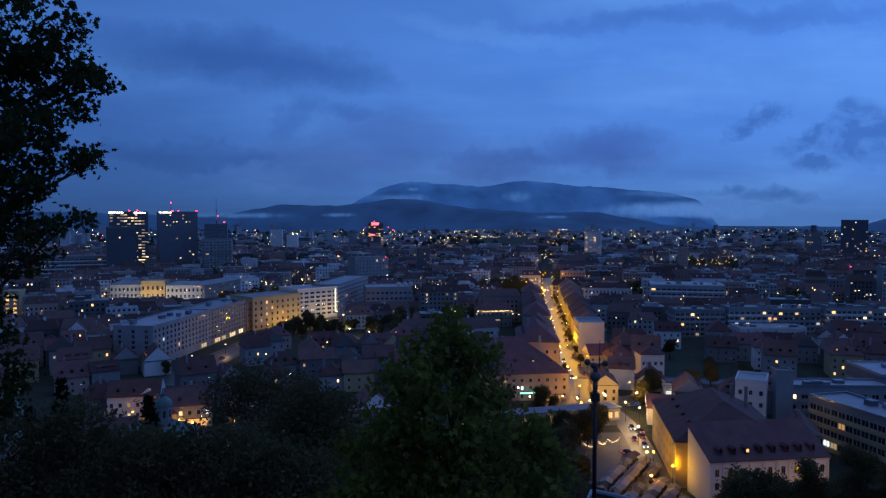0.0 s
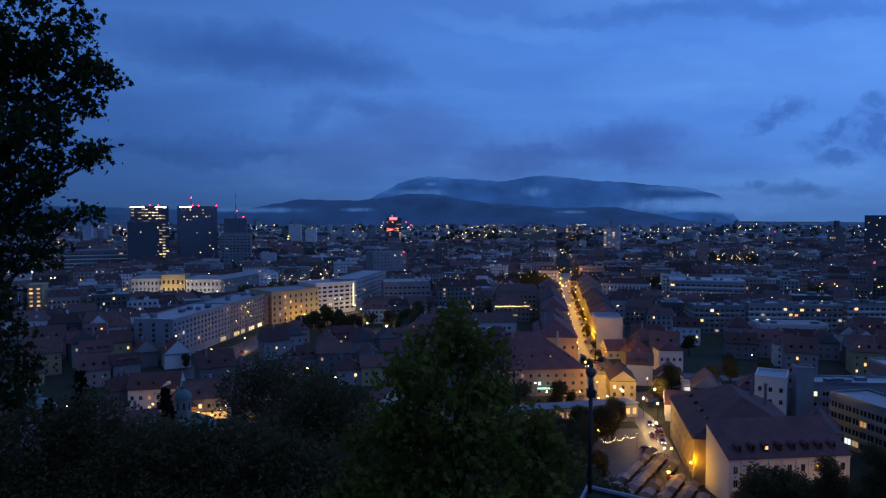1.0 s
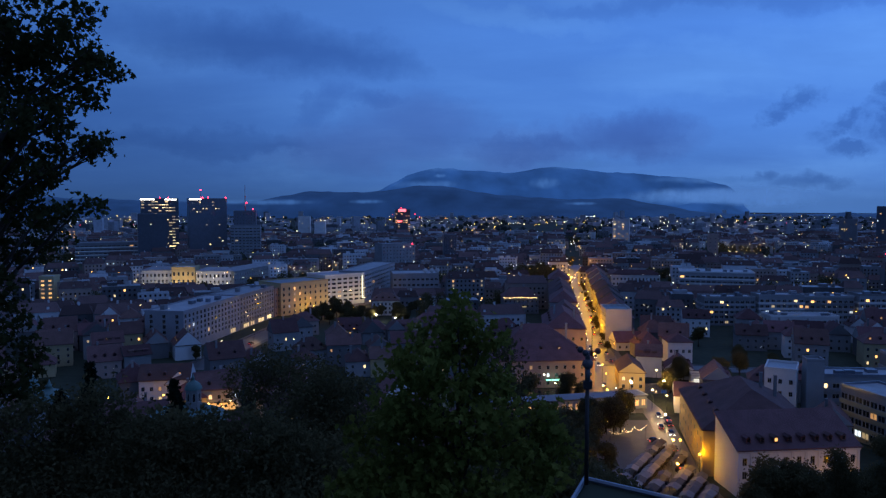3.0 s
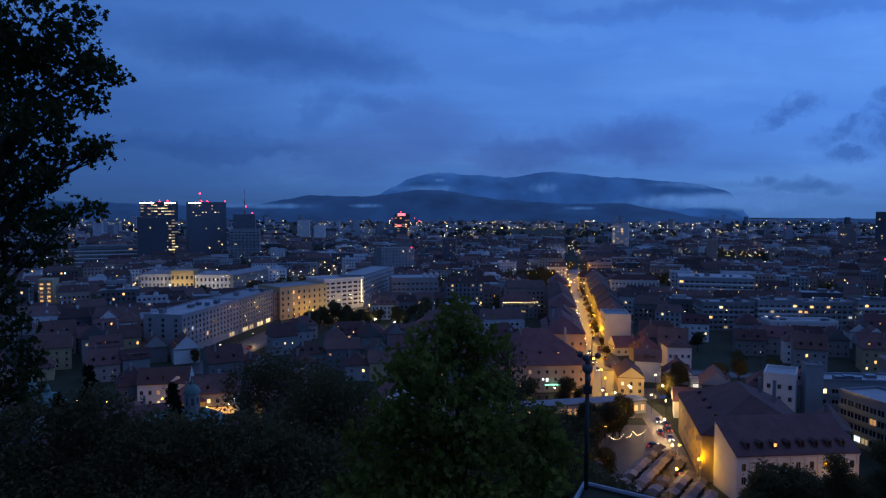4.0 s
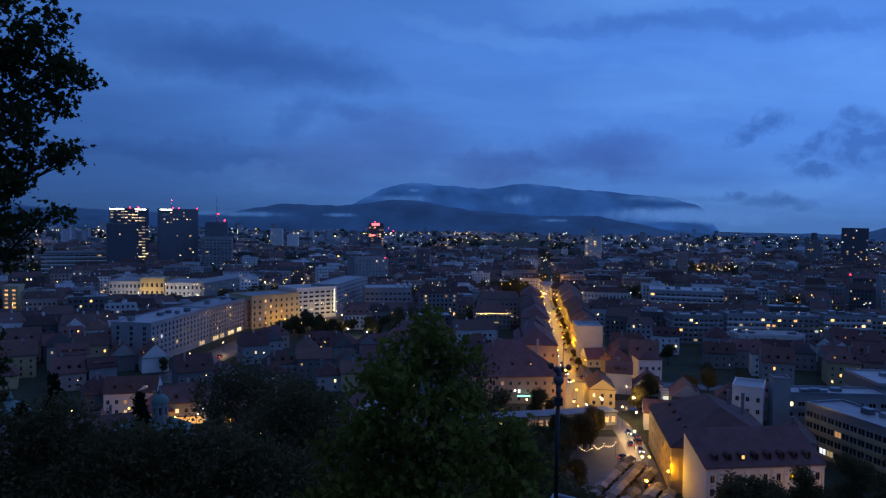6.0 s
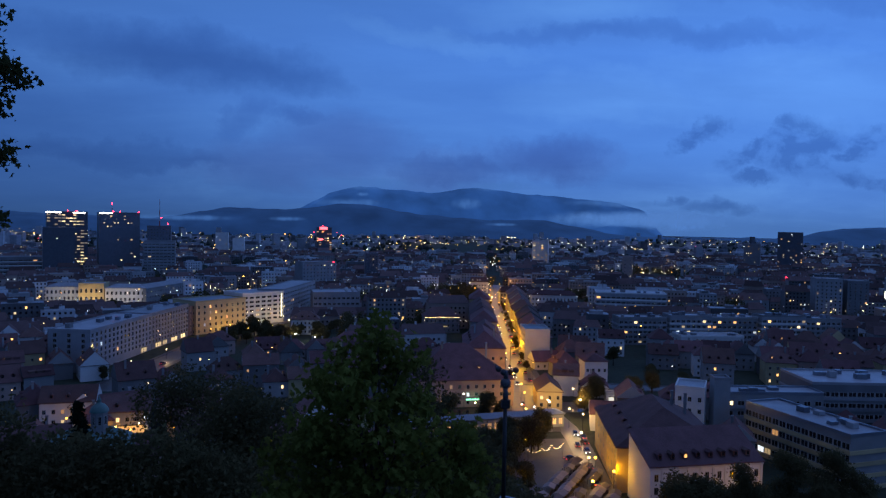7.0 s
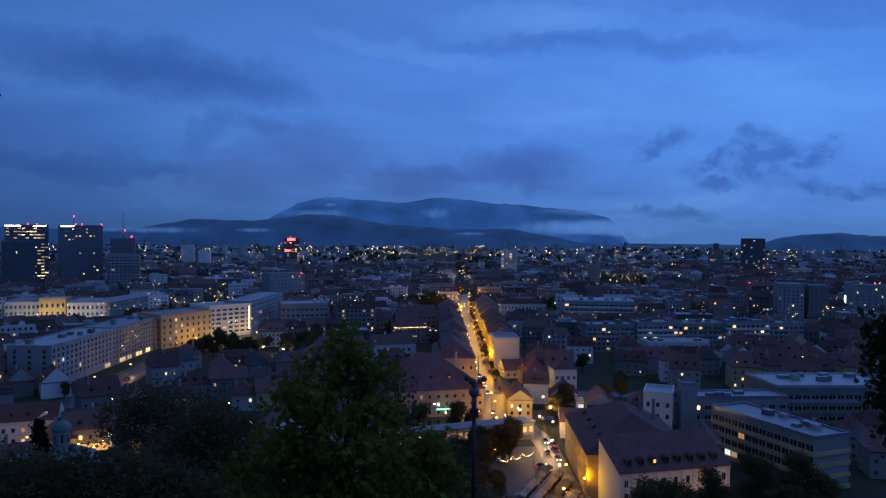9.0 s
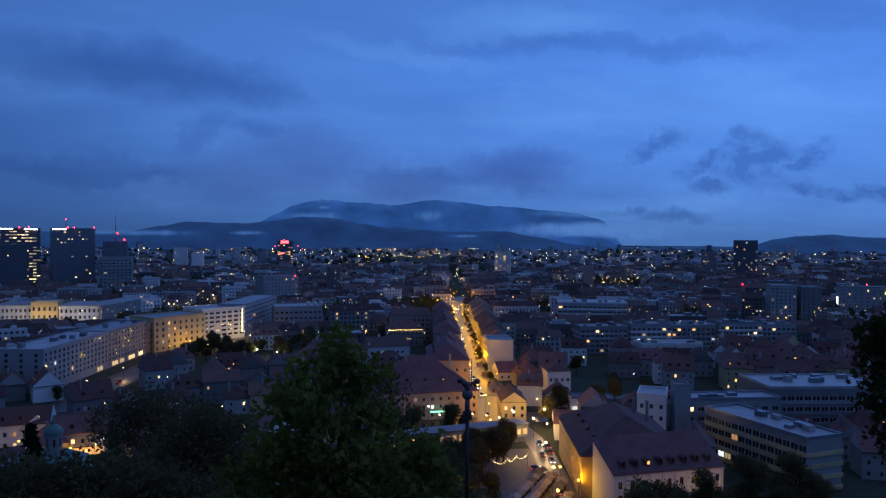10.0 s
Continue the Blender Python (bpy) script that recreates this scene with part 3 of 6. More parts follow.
def far_town():
    r = random.Random(5)
    bm_v, bm_f = [], []
    for k in range(3600):
        y = 1500 * (4600 / 1500) ** (r.random() ** 0.75)
        x = r.uniform(-0.66, 0.95) * y
        if math.hypot(x, y) > 4750 or noise.noise((x * 0.002, y * 0.002, 4)) > 0.22:
            continue
        w, d, h = r.uniform(10, 38), r.uniform(9, 16), r.choice((6, 7, 8, 9, 10, 12, 14, 17)) * r.uniform(0.8, 1.15)
        if r.random() < 0.02:
            w, h = 18, r.uniform(28, 42)
        a = r.choice((0.2, -0.4, 0.5, 1.6)) + r.uniform(-0.1, 0.1)
        c, s, n = math.cos(a), math.sin(a), len(bm_v)
        for z in (0, h):
            for u, v in ((-w, -d), (w, -d), (w, d), (-w, d)):
                bm_v.append((x + (u * c - v * s) / 2, y + (u * s + v * c) / 2, z))
        for q in ((4, 5, 6, 7), (0, 1, 5, 4), (1, 2, 6, 5), (2, 3, 7, 6), (3, 0, 4, 7)):
            bm_f.append([n + i for i in q])
    me = bpy.data.meshes.new("far_town")
    me.from_pydata(bm_v, [], bm_f)
    me.materials.append(FAR_TOWN)
    return tagged(new("far_town", me), "distant suburb of low houses and slabs", "suburb", kind="stuff")


far_town()


def specks(name, label, mat, count, y0, y1, size, seed, zmax=14, power=0.7):
    """Far lit windows and street lamps, too small to tell apart."""
    r = random.Random(seed)
    vs, fs = [], []
    for k in range(count):
        y = y0 * (y1 / y0) ** (r.random() ** power)
        x = r.uniform(-0.64, 0.92) * y
        if noise.noise((x * 0.003, y * 0.003, seed)) < -0.12 or math.hypot(x, y) > 4800:
            continue
        s, z, n = size * y * r.uniform(0.5, 1.4), r.uniform(5, zmax), len(vs)
        vs += [(x - s, y, z), (x + s, y, z), (x, y - s, z), (x, y + s, z), (x, y, z - s), (x, y, z + s)]
        fs += [[n + i for i in q] for q in ((0, 2, 5), (2, 1, 5), (1, 3, 5), (3, 0, 5), (2, 0, 4), (1, 2, 4), (3, 1, 4), (0, 3, 4))]
    me = bpy.data.meshes.new(name)
    me.from_pydata(vs, [], fs)
    me.materials.append(mat)
    return tagged(new(name, me), label, "lights", kind="stuff")


specks("far_lamps", "countless tiny warm lights of the distant town", LAMP_WARM, 850, 800, 4600, 0.00034, 21)
specks("far_lamps", "scattered white lights of the distant town", LAMP_WHITE, 300, 1000, 4600, 0.00028, 22)
specks("far_lamps", "scattered orange street lights of the distant town", LAMP_SODIUM, 620, 800, 4600, 0.00036, 23)
specks("far_lamps", "a few red lights among the distant roofs", LAMP_RED, 16, 1200, 3500, 0.0004, 24, 40)


def light_rows(name, label, mat, rows, seed, size=0.00036, y0=520, y1=4300):
    """Lamps strung along far streets: short uneven rows, mostly crossing the view."""
    r = random.Random(seed)
    vs, fs = [], []
    for k in range(rows):
        y = y0 * (y1 / y0) ** (r.random() ** 1.1)
        x, a, step = r.uniform(-0.6, 0.9) * y, r.uniform(-0.5, 0.35), r.uniform(7, 20) * (0.6 + y / 1600)
        for i in range(r.choice((3, 4, 5, 6, 8, 11))):
            px, py, z = x + i * step * math.cos(a) + r.uniform(-3, 3), y + i * step * math.sin(a) + r.uniform(-4, 4), r.uniform(8, 15)
            if r.random() < 0.2 or math.hypot(px, py) > 4800 or inside(px, py, 2):
                continue
            q, n = size * py * r.uniform(0.6, 1.4), len(vs)
            vs += [(px - q, py, z), (px + q, py, z), (px, py - q, z), (px, py + q, z), (px, py, z - q), (px, py, z + q)]
            fs += [[n + j for j in t] for t in ((0, 2, 5), (2, 1, 5), (1, 3, 5), (3, 0, 5), (2, 0, 4), (1, 2, 4), (3, 1, 4), (0, 3, 4))]
    me = bpy.data.meshes.new(name)
    me.from_pydata(vs, [], fs)
    me.materials.append(mat)
    return tagged(new(name, me), label, "lights", kind="stuff")


def far_woods():
    """Tree belts between the far houses: lumpy crowns joined into one mass."""
    r = random.Random(9)
    vs, fs = [], []
    for k in range(2600):
        y = 900 * (4500 / 900) ** (r.random() ** 0.8)
        x = r.uniform(-0.66, 0.95) * y
        if noise.noise((x * 0.003, y * 0.003, 7)) < 0.02 or math.hypot(x, y) > 4700 or abs(x - (0.178 * y)) < 14 or inside(x, y, 6):
            continue
        h, w, n = r.uniform(9, 17), r.uniform(5, 11), len(vs)
        for ring, (f, z) in enumerate(((0.6, 0.15), (1.0, 0.45), (0.75, 0.78), (0.15, 1.0))):
            for i in range(6):
                a = i * math.tau / 6 + ring
                q = w * f * r.uniform(0.7, 1.15)
                vs.append((x + q * math.cos(a), y + q * math.sin(a), h * z * r.uniform(0.9, 1.1)))
        for ring in range(3):
            for i in range(6):
                j = (i + 1) % 6
                fs.append([n + ring * 6 + i, n + ring * 6 + j, n + ring * 6 + 6 + j, n + ring * 6 + 6 + i])
        fs.append([n + 18 + i for i in range(6)])
    me = bpy.data.meshes.new("far_woods")
    me.from_pydata(vs, [], fs)
    me.materials.append(FAR_WOOD)
    return tagged(new("far_woods", me), "dark belts of trees between the far houses", "woods", kind="stuff")


# ---------------------------------------------------------------- landmark buildings
# long white office block with rows of square windows, in two lengths
bank_a = building("office_block", "long pale six-storey office block with a grid of square windows", -130, 369, 81, 66, 21, 20, PLASTER_GREY,
         cols=16, rows=6, lit=0.004, side_cols=3, size=(1.9, 1.9), z0=3.6, plinth=True, units=6, see=0.28)
bank_b = building("office_block", "pale office block continuing the long row, shops below", -119.6, 434.6, 80, 50, 20, 20, CONCRETE,
         cols=13, rows=6, lit=0.004, size=(1.9, 1.9), z0=3.6, units=4, see=0.12)
building("plain_house", "dull pink corner house beside the office block", -110.5, 486, 79, 22, 18, 18, PLASTER_PINK, cols=6, rows=4, lit=0.05)
# floodlit palace
building("palace_wing", "floodlit white palace wing with arched windows", -270, 662, 8, 30, 16, 14.5, PLASTER_WHITE, roof="hip", rise=3, roof_mat=FLAT_ROOF, cols=9, rows=2, lit=0.0, size=(1.6, 3), z0=3, plinth=True, see=0.12)
building("palace", "floodlit palace centre with tall windows and a balustrade", -240, 654, 6, 20, 20, 17.5, PLASTER_OCHRE, cols=5, rows=2, lit=0.0, size=(1.8, 3.6), z0=3.5, plinth=True, see=0.12)
building("palace_wing", "floodlit white palace wing beside the centre", -219, 656, 5, 32, 16, 14.5, PLASTER_WHITE, roof="hip", rise=3, roof_mat=FLAT_ROOF, cols=9, rows=2, lit=0.0, size=(1.6, 3), z0=3, plinth=True, see=0.12)
building("palace_wing", "long unlit side wing of the palace", -186, 658, 77, 74, 15, 14, PLASTER, roof="hip", rise=3, roof_mat=FLAT_ROOF, cols=16, rows=3, lit=0.02)
building("banded_office", "office building with pale horizontal bands and a blank end", -454, 915, 25, 72, 18, 25, CONCRETE, cols=14, rows=5, lit=0.02, size=(4.6, 1.7), bands=PLASTER_WHITE)
hotel = building("hotel", "ochre corner hotel lit from the street", -107, 488, 47, 39, 26, 21, PLASTER_OCHRE, cols=9, rows=5, lit=0.12, side_cols=5, size=(1.3, 2), see=0.05)
building("white_office", "white modern office with strip windows", -85, 533, 40, 34, 26, 22, PLASTER_WHITE, cols=7, rows=6, lit=0.03, size=(3.4, 1.5), z0=3, see=0.1)
building("white_office", "pale office range with a lit stair strip", -59, 556, 79, 90, 20, 23, CONCRETE, cols=20, rows=6, lit=0.05, size=(2.2, 1.6), z0=3)
building("mansard_house", "small white palace under a dark red mansard roof", -47, 491, 4, 18, 14, 10, PLASTER_WHITE, roof="hip", rise=5, cols=7, rows=3, lit=0.03, size=(1.1, 1.7), dormers=4, see=0.1)
building("studio_building", "wide blue-grey building with dishes on its roof", -39, 577, 8, 36, 30, 19, CONCRETE, cols=10, rows=4, lit=0.04, size=(2.4, 1.6))
building("apartment_block", "tall flat block with pale piers", -64, 781, 32, 40, 18, 31, CONCRETE, cols=10, rows=8, lit=0.06)
building("tower_block", "narrow dark residential tower block", 1, 900, 4, 15, 18, 36, CONCRETE_DARK, cols=4, rows=10, lit=0.08)
# towers of the business quarter
tower_a = building("office_tower", "glazed office tower with lit floors and a bright crown", -390, 960, 24, 46, 30, 80, CONCRETE_DARK, cols=11, rows=20, lit=0.5, side_cols=0, size=(3.9, 1.3), z0=2, tint=WINDOW_LIT[1], limit="lit")
building("dark_office", "dark unlit slab in front of the tower", -372, 905, 24, 34, 14, 61, CONCRETE_DARK, cols=8, rows=14, lit=0.03, limit="lit")
tower_b = building("office_tower", "dark blue office tower with scattered lights and a mast", -333, 975, 24, 48, 30, 80, CONCRETE_DARK, cols=12, rows=18, lit=0.10, size=(2.0, 1.4), z0=2, tint=WINDOW_LIT[1], limit="lit")
building("mast_building", "stepped slab block carrying a red and white mast", -266, 930, 12, 36, 26, 46, CONCRETE, cols=8, rows=12, lit=0.03, size=(3.5, 1.4), bands=True)
building("mast_building", "dark slab block behind, carrying the mast", -270, 958, 12, 28, 20, 64, CONCRETE_DARK, cols=8, rows=16, lit=0.04)
building("red_sign_tower", "slim tower with red sign and lit floors", -95, 1480, 5, 30, 25, 61, CONCRETE_DARK, cols=6, rows=14, lit=0.25, size=(4, 2), limit="lit")
building("tower_block", "pale residential tower block", -293, 1500, 5, 24, 20, 47, PLASTER_WHITE, cols=4, rows=10, lit=0.15, limit="lit")
building("tower_block", "pale residential tower block", -258, 1490, 5, 22, 20, 37, PLASTER_WHITE, cols=4, rows=8, lit=0.15, limit="lit")
building("wedge_tower", "white stepped tower with one lit strip of floors", 272, 1190, -16, 26, 26, 48, PLASTER_WHITE, cols=4, rows=12, lit=0.5, limit="lit", size=(3.6, 2))
building("tower_block", "broad dark residential tower with many lit flats", 677, 1160, -32, 38, 25, 69, CONCRETE_DARK, cols=10, rows=18, lit=0.14, limit="lit", size=(2, 2))
building("tower_block", "lower dark block beside the residential tower", 640, 1200, -32, 26, 20, 48, CONCRETE, cols=8, rows=12, lit=0.12, limit="lit")
# the side ahead
building("school_row", "white two-storey row with a dark hipped roof", 153, 668, -8, 42, 14, 10.5, PLASTER_WHITE, roof="hip", rise=4, cols=13, rows=2, lit=0.08, size=(1.4, 2))
building("modern_office", "long grey office with white parapets", 196, 612, -15, 58, 30, 18, CONCRETE, roof_mat=PLASTER_WHITE, cols=14, rows=4, lit=0.03, size=(3.4, 1.6), bands=PLASTER_WHITE, units=7)
building("chimney_tower", "reddish brick stair tower", 355, 995, -20, 14, 14, 32, PLASTER_PINK, cols=2, rows=6, lit=0.0)
building("street_house", "tall house with a blank pale end wall on the street", 86.3, 390, -4, 13.5, 20, 18, PLASTER_WHITE, cols=0, rows=5, lit=0, side_cols=6)
for k in range(8):
    u = 20 + 31.5 * k
    building("street_house", "tile-roofed town house facing the lit street", 87.5 + u * 0.15, 392 + u, -8.5, 16, 30, 11 + (k * 5 % 4), (PLASTER, PLASTER_PINK, PLASTER)[k % 3],
             roof="gable", rise=6, cols=0, rows=4, side_cols=8, lit=0.06, group="houses on the street", see=0.1)
for k in range(6):
    u = 10 + 31.5 * k
    building("street_house", "dark tile-roofed town house facing the lit street", 55 + u * 0.135, 376 + u, -8, 15, 30, 16 + (k * 7 % 4), (PLASTER_PINK, PLASTER, PLASTER_OCHRE)[k % 3],
             roof="hip", rise=6, cols=5, rows=3, side_cols=8, lit=0.06, group="houses on the street", see=None)
eaves_house = building("long_house", "long old house with a row of small lamps under its eaves", 41, 498, 4, 24, 14, 11.5, PLASTER, roof="hip", rise=6, cols=8, rows=3, lit=0.02, chimneys=2, see=0.5)
building("street_house", "deep corner house with a broad dark hipped roof", 47, 341, -6, 19, 40, 17, PLASTER_PINK, roof="hip", rise=7, cols=5, rows=3, lit=0.1, dormers=4, chimneys=2, see=None)
building("yellow_house", "yellow gabled house lit by street lamps", 70.5, 293, -8, 10, 19, 7.5, PLASTER_OCHRE, roof="gable", rise=4, cols=3, rows=2, side_cols=6, lit=0.1)
building("white_house", "small white house with four windows", 104, 339, -3, 11, 12, 11, PLASTER_WHITE, roof="hip", rise=3, cols=4, rows=2, lit=0.0)
corner = building("corner_house", "long ochre corner house with a huge tile roof", 20, 296, 4, 42, 40, 11.2, PLASTER_PINK, roof="hip", rise=12, cols=12, rows=3, lit=0.15, dormers=5, chimneys=2)
for x, y, w, h, wall, lit in ((160, 452, 31, 17, PLASTER, 0.10), (192.5, 449, 27, 18.5, CONCRETE, 0.20), (221, 451, 30, 17.5, PLASTER, 0.22), (252.5, 447, 29, 19, CONCRETE, 0.24), (283, 449, 24, 17, PLASTER, 0.08)):
    building("apartment_row", "long row of flats with lit windows and pale balcony bands", x, y, -2, w, 14, h, wall, cols=int(w / 3.1), rows=5, lit=lit, size=(2.3, 1.6), bands=PLASTER_WHITE if wall is CONCRETE else CONCRETE, units=5, group="rows of flats", see=0.6)
building("low_block", "low white block with a flat roof before the flats", 186, 418, -3, 38, 15, 10.5, PLASTER_WHITE, cols=12, rows=3, lit=0.14, size=(1.8, 1.4), side_cols=3, units=5, see=0.7)
building("apartment_block", "tall grey residential slab", 399, 620, -20, 22, 20, 31, CONCRETE, cols=6, rows=9, lit=0.10)
building("apartment_block", "tall grey residential slab with blank end", 424, 612, -20, 17, 20, 30, CONCRETE, cols=4, rows=9, lit=0.06)
building("apartment_block", "tall grey slab with lit stair lights", 476, 629, -26, 46, 20, 29, CONCRETE, cols=9, rows=8, lit=0.12)
# near right: seminary and offices
seminary = building("seminary", "large old building with pale pilasters under a great dark tile roof", 75, 185, 6, 33, 12.5, 12, PLASTER_WHITE, roof="shed", rise=6.6, cols=9, rows=3, lit=0.03, size=(1.2, 2), plinth=True, dormers=8)
for k in range(10):
    bm = bmesh.new()
    u = max(-16.15, min(16.15, -16.5 + 3.667 * k))
    add_box(bm, u - 0.35, u + 0.35, -6.47, -6.253, 3.95, 11.35)
    part("pilaster", bm, PLASTER_WHITE, seminary)
building("town_house", "rear wing of the seminary under a tall tile roof", 71.3, 200, -10, 31, 45, 13, PLASTER_OCHRE, roof="hip", rise=8.5, cols=4, side_cols=8, rows=3, lit=0.02, see=None, chimneys=2, dormers=4)
building("annex", "white office wing with a flat roof", 110.5, 252, -28, 10, 14, 18, PLASTER_WHITE, cols=3, rows=4, lit=0)
building("stair_tower", "plain concrete stair tower", 123.2, 248, -10, 5.5, 6, 21.5, CONCRETE, cols=0)
building("office_wing", "long office wing with ribbon windows seen at a slant", 129, 237, -77, 42, 14, 16, PLASTER, cols=14, rows=4, lit=0.03, size=(2.95, 2.0), z0=1.6, bands=PLASTER_OCHRE, units=6, roof_mat=SHEET, see=0.1)
building("office_slab", "broad concrete office with pale window bands", 165, 256, -6, 46, 26, 18, CONCRETE, cols=14, rows=4, lit=0.02, size=(3.2, 1.7), bands=CONCRETE, units=8)
building("office_link", "low office wing with wet metal roof joining the slabs", 128, 250, -4, 36, 11, 16, CONCRETE, roof_mat=SHEET, cols=9, rows=4, lit=0.02, size=(2.6, 1.6), bands=True, units=5)
building("flat_block", "narrow block with every window lit amber", -298, 545, 10, 10, 14, 20, PLASTER_OCHRE, cols=2, rows=6, lit=0.95, size=(2.6, 1.5), tint=WINDOW_LIT[0], see=0.1)
building("flat_block", "distant block with amber-lit stair windows", -557, 1100, 20, 12, 14, 36, PLASTER, cols=2, rows=8, lit=0.8, size=(3, 2), tint=WINDOW_LIT[0], limit="lit", see=0.5)
arcade = building("market_arcade", "long colonnaded riverside market hall with lit openings", 14, 253.2, 13, 62, 7, 5.2, PLASTER, roof="hip", rise=1.1, roof_mat=SHEET, cols=24, rows=1, lit=0.85, size=(1.6, 2.4), z0=1.2, tint=WINDOW_LIT[0], plinth=True)
# cathedral below the slope
building("church", "baroque church with a tile roof", -110, 200, 10, 40, 16, 8.5, PLASTER, roof="gable", rise=5, cols=6, rows=1, lit=0)


# ---------------------------------------------------------------- foliage
def leaf_shape(kind):
    if kind == "maple":
        pts = [(0, 0), (0.42, 0.10), (0.25, 0.38), (0.5, 0.62), (0.17, 0.66), (0, 1.0), (-0.17, 0.66), (-0.5, 0.62), (-0.25, 0.38), (-0.42, 0.10)]
        return pts, [(0, 1, 2), (0, 2, 4), (2, 3, 4), (0, 4, 5), (0, 5, 6), (0, 6, 8), (6, 7, 8), (0, 8, 9)]
    return [(0, 0), (0.30, 0.45), (0, 1.0), (-0.30, 0.45)], [(0, 1, 2), (0, 2, 3)]


def leaves(centres, size, kind, r, droop=0.4):
    """One mesh of leaves at the given points, each turned its own way."""
    pts, tris = leaf_shape(kind)
    base = np.array([(x, y, 0) for x, y in pts])
    fold = np.abs(base[:, 0]) * 0.35
    base[:, 2] = fold
    n = len(centres)
    g = np.random.default_rng(r)
    f = g.normal(size=(n, 3))
    f[:, 2] -= droop
    f /= np.linalg.norm(f, axis=1)[:, None]
    u = np.cross(f, g.normal(size=(n, 3)))
    u /= np.linalg.norm(u, axis=1)[:, None]
    k = np.cross(u, f)
    s = size * g.uniform(0.6, 1.25, size=(n, 1, 1))
    v = centres[:, None, :] + s * (base[None, :, 0:1] * u[:, None] + base[None, :, 1:2] * f[:, None] + base[None, :, 2:3] * k[:, None])
    faces = (np.array(tris)[None] + (np.arange(n) * len(pts))[:, None, None]).reshape(-1, 3)
    return v.reshape(-1, 3), faces


def crown_mesh(name, blobs, size, kind, mat, per_area, seed, tuft=0.30, tufts=14):
    """Leaves in tufts at twig ends, scattered over ellipsoids (x, y, z, rx, ry, rz)."""
    g = np.random.default_rng(seed)
    cs = []
    for x, y, z, rx, ry, rz in blobs:
        n = max(6, int(per_area * (rx * ry * rz) ** (2 / 3)))
        d = g.normal(size=(n, 3))
        d /= np.linalg.norm(d, axis=1)[:, None]
        q = g.uniform(0.35, 1.08, size=(n, 1)) ** 0.6
        tips = np.array((x, y, z)) + d * q * np.array((rx, ry, rz))
        cs.append((tips[:, None] + g.normal(size=(n, tufts, 3)) * tuft * np.array((1, 1, 0.7))).reshape(-1, 3))
    v, f = leaves(np.concatenate(cs), size, kind, seed)
    me = bpy.data.meshes.new(name)
    me.from_pydata(v.tolist(), [], f.tolist())
    me.materials.append(mat)
    return me


# ---------------------------------------------------------------- the rest of the town
def near_line(x, y, line, width):
    for (x0, y0), (x1, y1) in zip(line, line[1:]):
        dx, dy = x1 - x0, y1 - y0
        t = max(0, min(1, ((x - x0) * dx + (y - y0) * dy) / (dx * dx + dy * dy)))
        if math.hypot(x - x0 - t * dx, y - y0 - t * dy) < width:
            return True
    return False


def free(x, y, r):
    if near_line(x, y, STREET, 9 + r) or near_line(x, y, SIDE_STREET, 9 + r) or near_line(x, y, RIVER, 8 + r) or near_line(x, y, CROSS_STREET, 6 + r) or near_line(x, y, LANE, 5 + r):
        return False
    if 570 < y < 790 and 0.105 < x / y < 0.16 or 25 < x < 76 and 150 < y < 262 or -84 < x < -20 and 438 < y < 488 or 84 < x < 150 and 292 < y < 316:
        return False
    return not inside(x, y, r)


def quarter_angle(x, y):
    return 14 * noise.noise((x * 0.004, y * 0.004, 9)) + (24 if x < -60 else -12 if x > 110 else 4)


def plots(y0, y1, wide, gap, seed):
    """Rows of plots, house against house: centre, angle, width, depth."""
    r = random.Random(seed)
    y = y0
    while y < y1:
        x = -0.62 * y - 30
        while x < 0.9 * y + 30:
            w = r.uniform(*wide)
            px, py = x + w / 2, y + r.uniform(-2.5, 2.5) + 3 * noise.noise((x * 0.02, y * 0.02, 1))
            x += w + (r.uniform(3, 9) if r.random() < 0.25 else r.uniform(0.1, 1.0))
            yield px, py, quarter_angle(px, py) + r.uniform(-4, 4), w, r.uniform(10, 13.5), r
        y += gap + y * 0.006


def town():
    SIGHT.append((-48, 466, 26, 1.5))
    SIGHT.append((-80, 263, 8, 0.5))
    SIGHT.append((-104, 272, 9, 3.0))
    count = 0
    for px, py, rot, w, d, r in plots(206, 420, (9, 16), 17.5, 3):
        if hill_height(px, py) > 0.5 or not free(px, py, min(w, d) * 0.5) or noise.noise((px * 0.018, py * 0.018, 2)) > 0.27:
            continue
        room = headroom(px, py, w)
        if room < 7:
            continue
        if r.random() < 0.22:
            rot += 90 if rot < 0 else -90
            rot = max(-75, min(75, rot))
        h = r.uniform(5.5, 9.5) if py < 330 else r.uniform(7, 12)
        rise = min(w, d) * r.uniform(0.38, 0.55)
        h = max(4.0, min(h, room - rise))
        a = radians(rot)
        ax, ay = px - math.cos(a) * w / 2 + math.sin(a) * d / 2, py - math.sin(a) * w / 2 - math.cos(a) * d / 2
        count += 1
        building("town_house", "old town house under a dark clay tile roof" if count % 3 else "narrow old house with a steep tile roof and dormers",
                 ax, ay, rot, w, d, h, r.choice((PLASTER, PLASTER, PLASTER, PLASTER_WHITE, PLASTER_PINK, PLASTER_OCHRE)), roof=r.choice(("gable", "gable", "hip")),
                 rise=rise, cols=max(2, int(w / 3.4)), rows=max(1, int(h / 3.4)), lit=0.08, side_cols=2 if py < 290 else 0, see=None, size=(1.0, 1.4),
                 chimneys=r.choice((0, 1, 1)), dormers=r.choice((0, 2, 3)), group="town houses")


GREENS = []


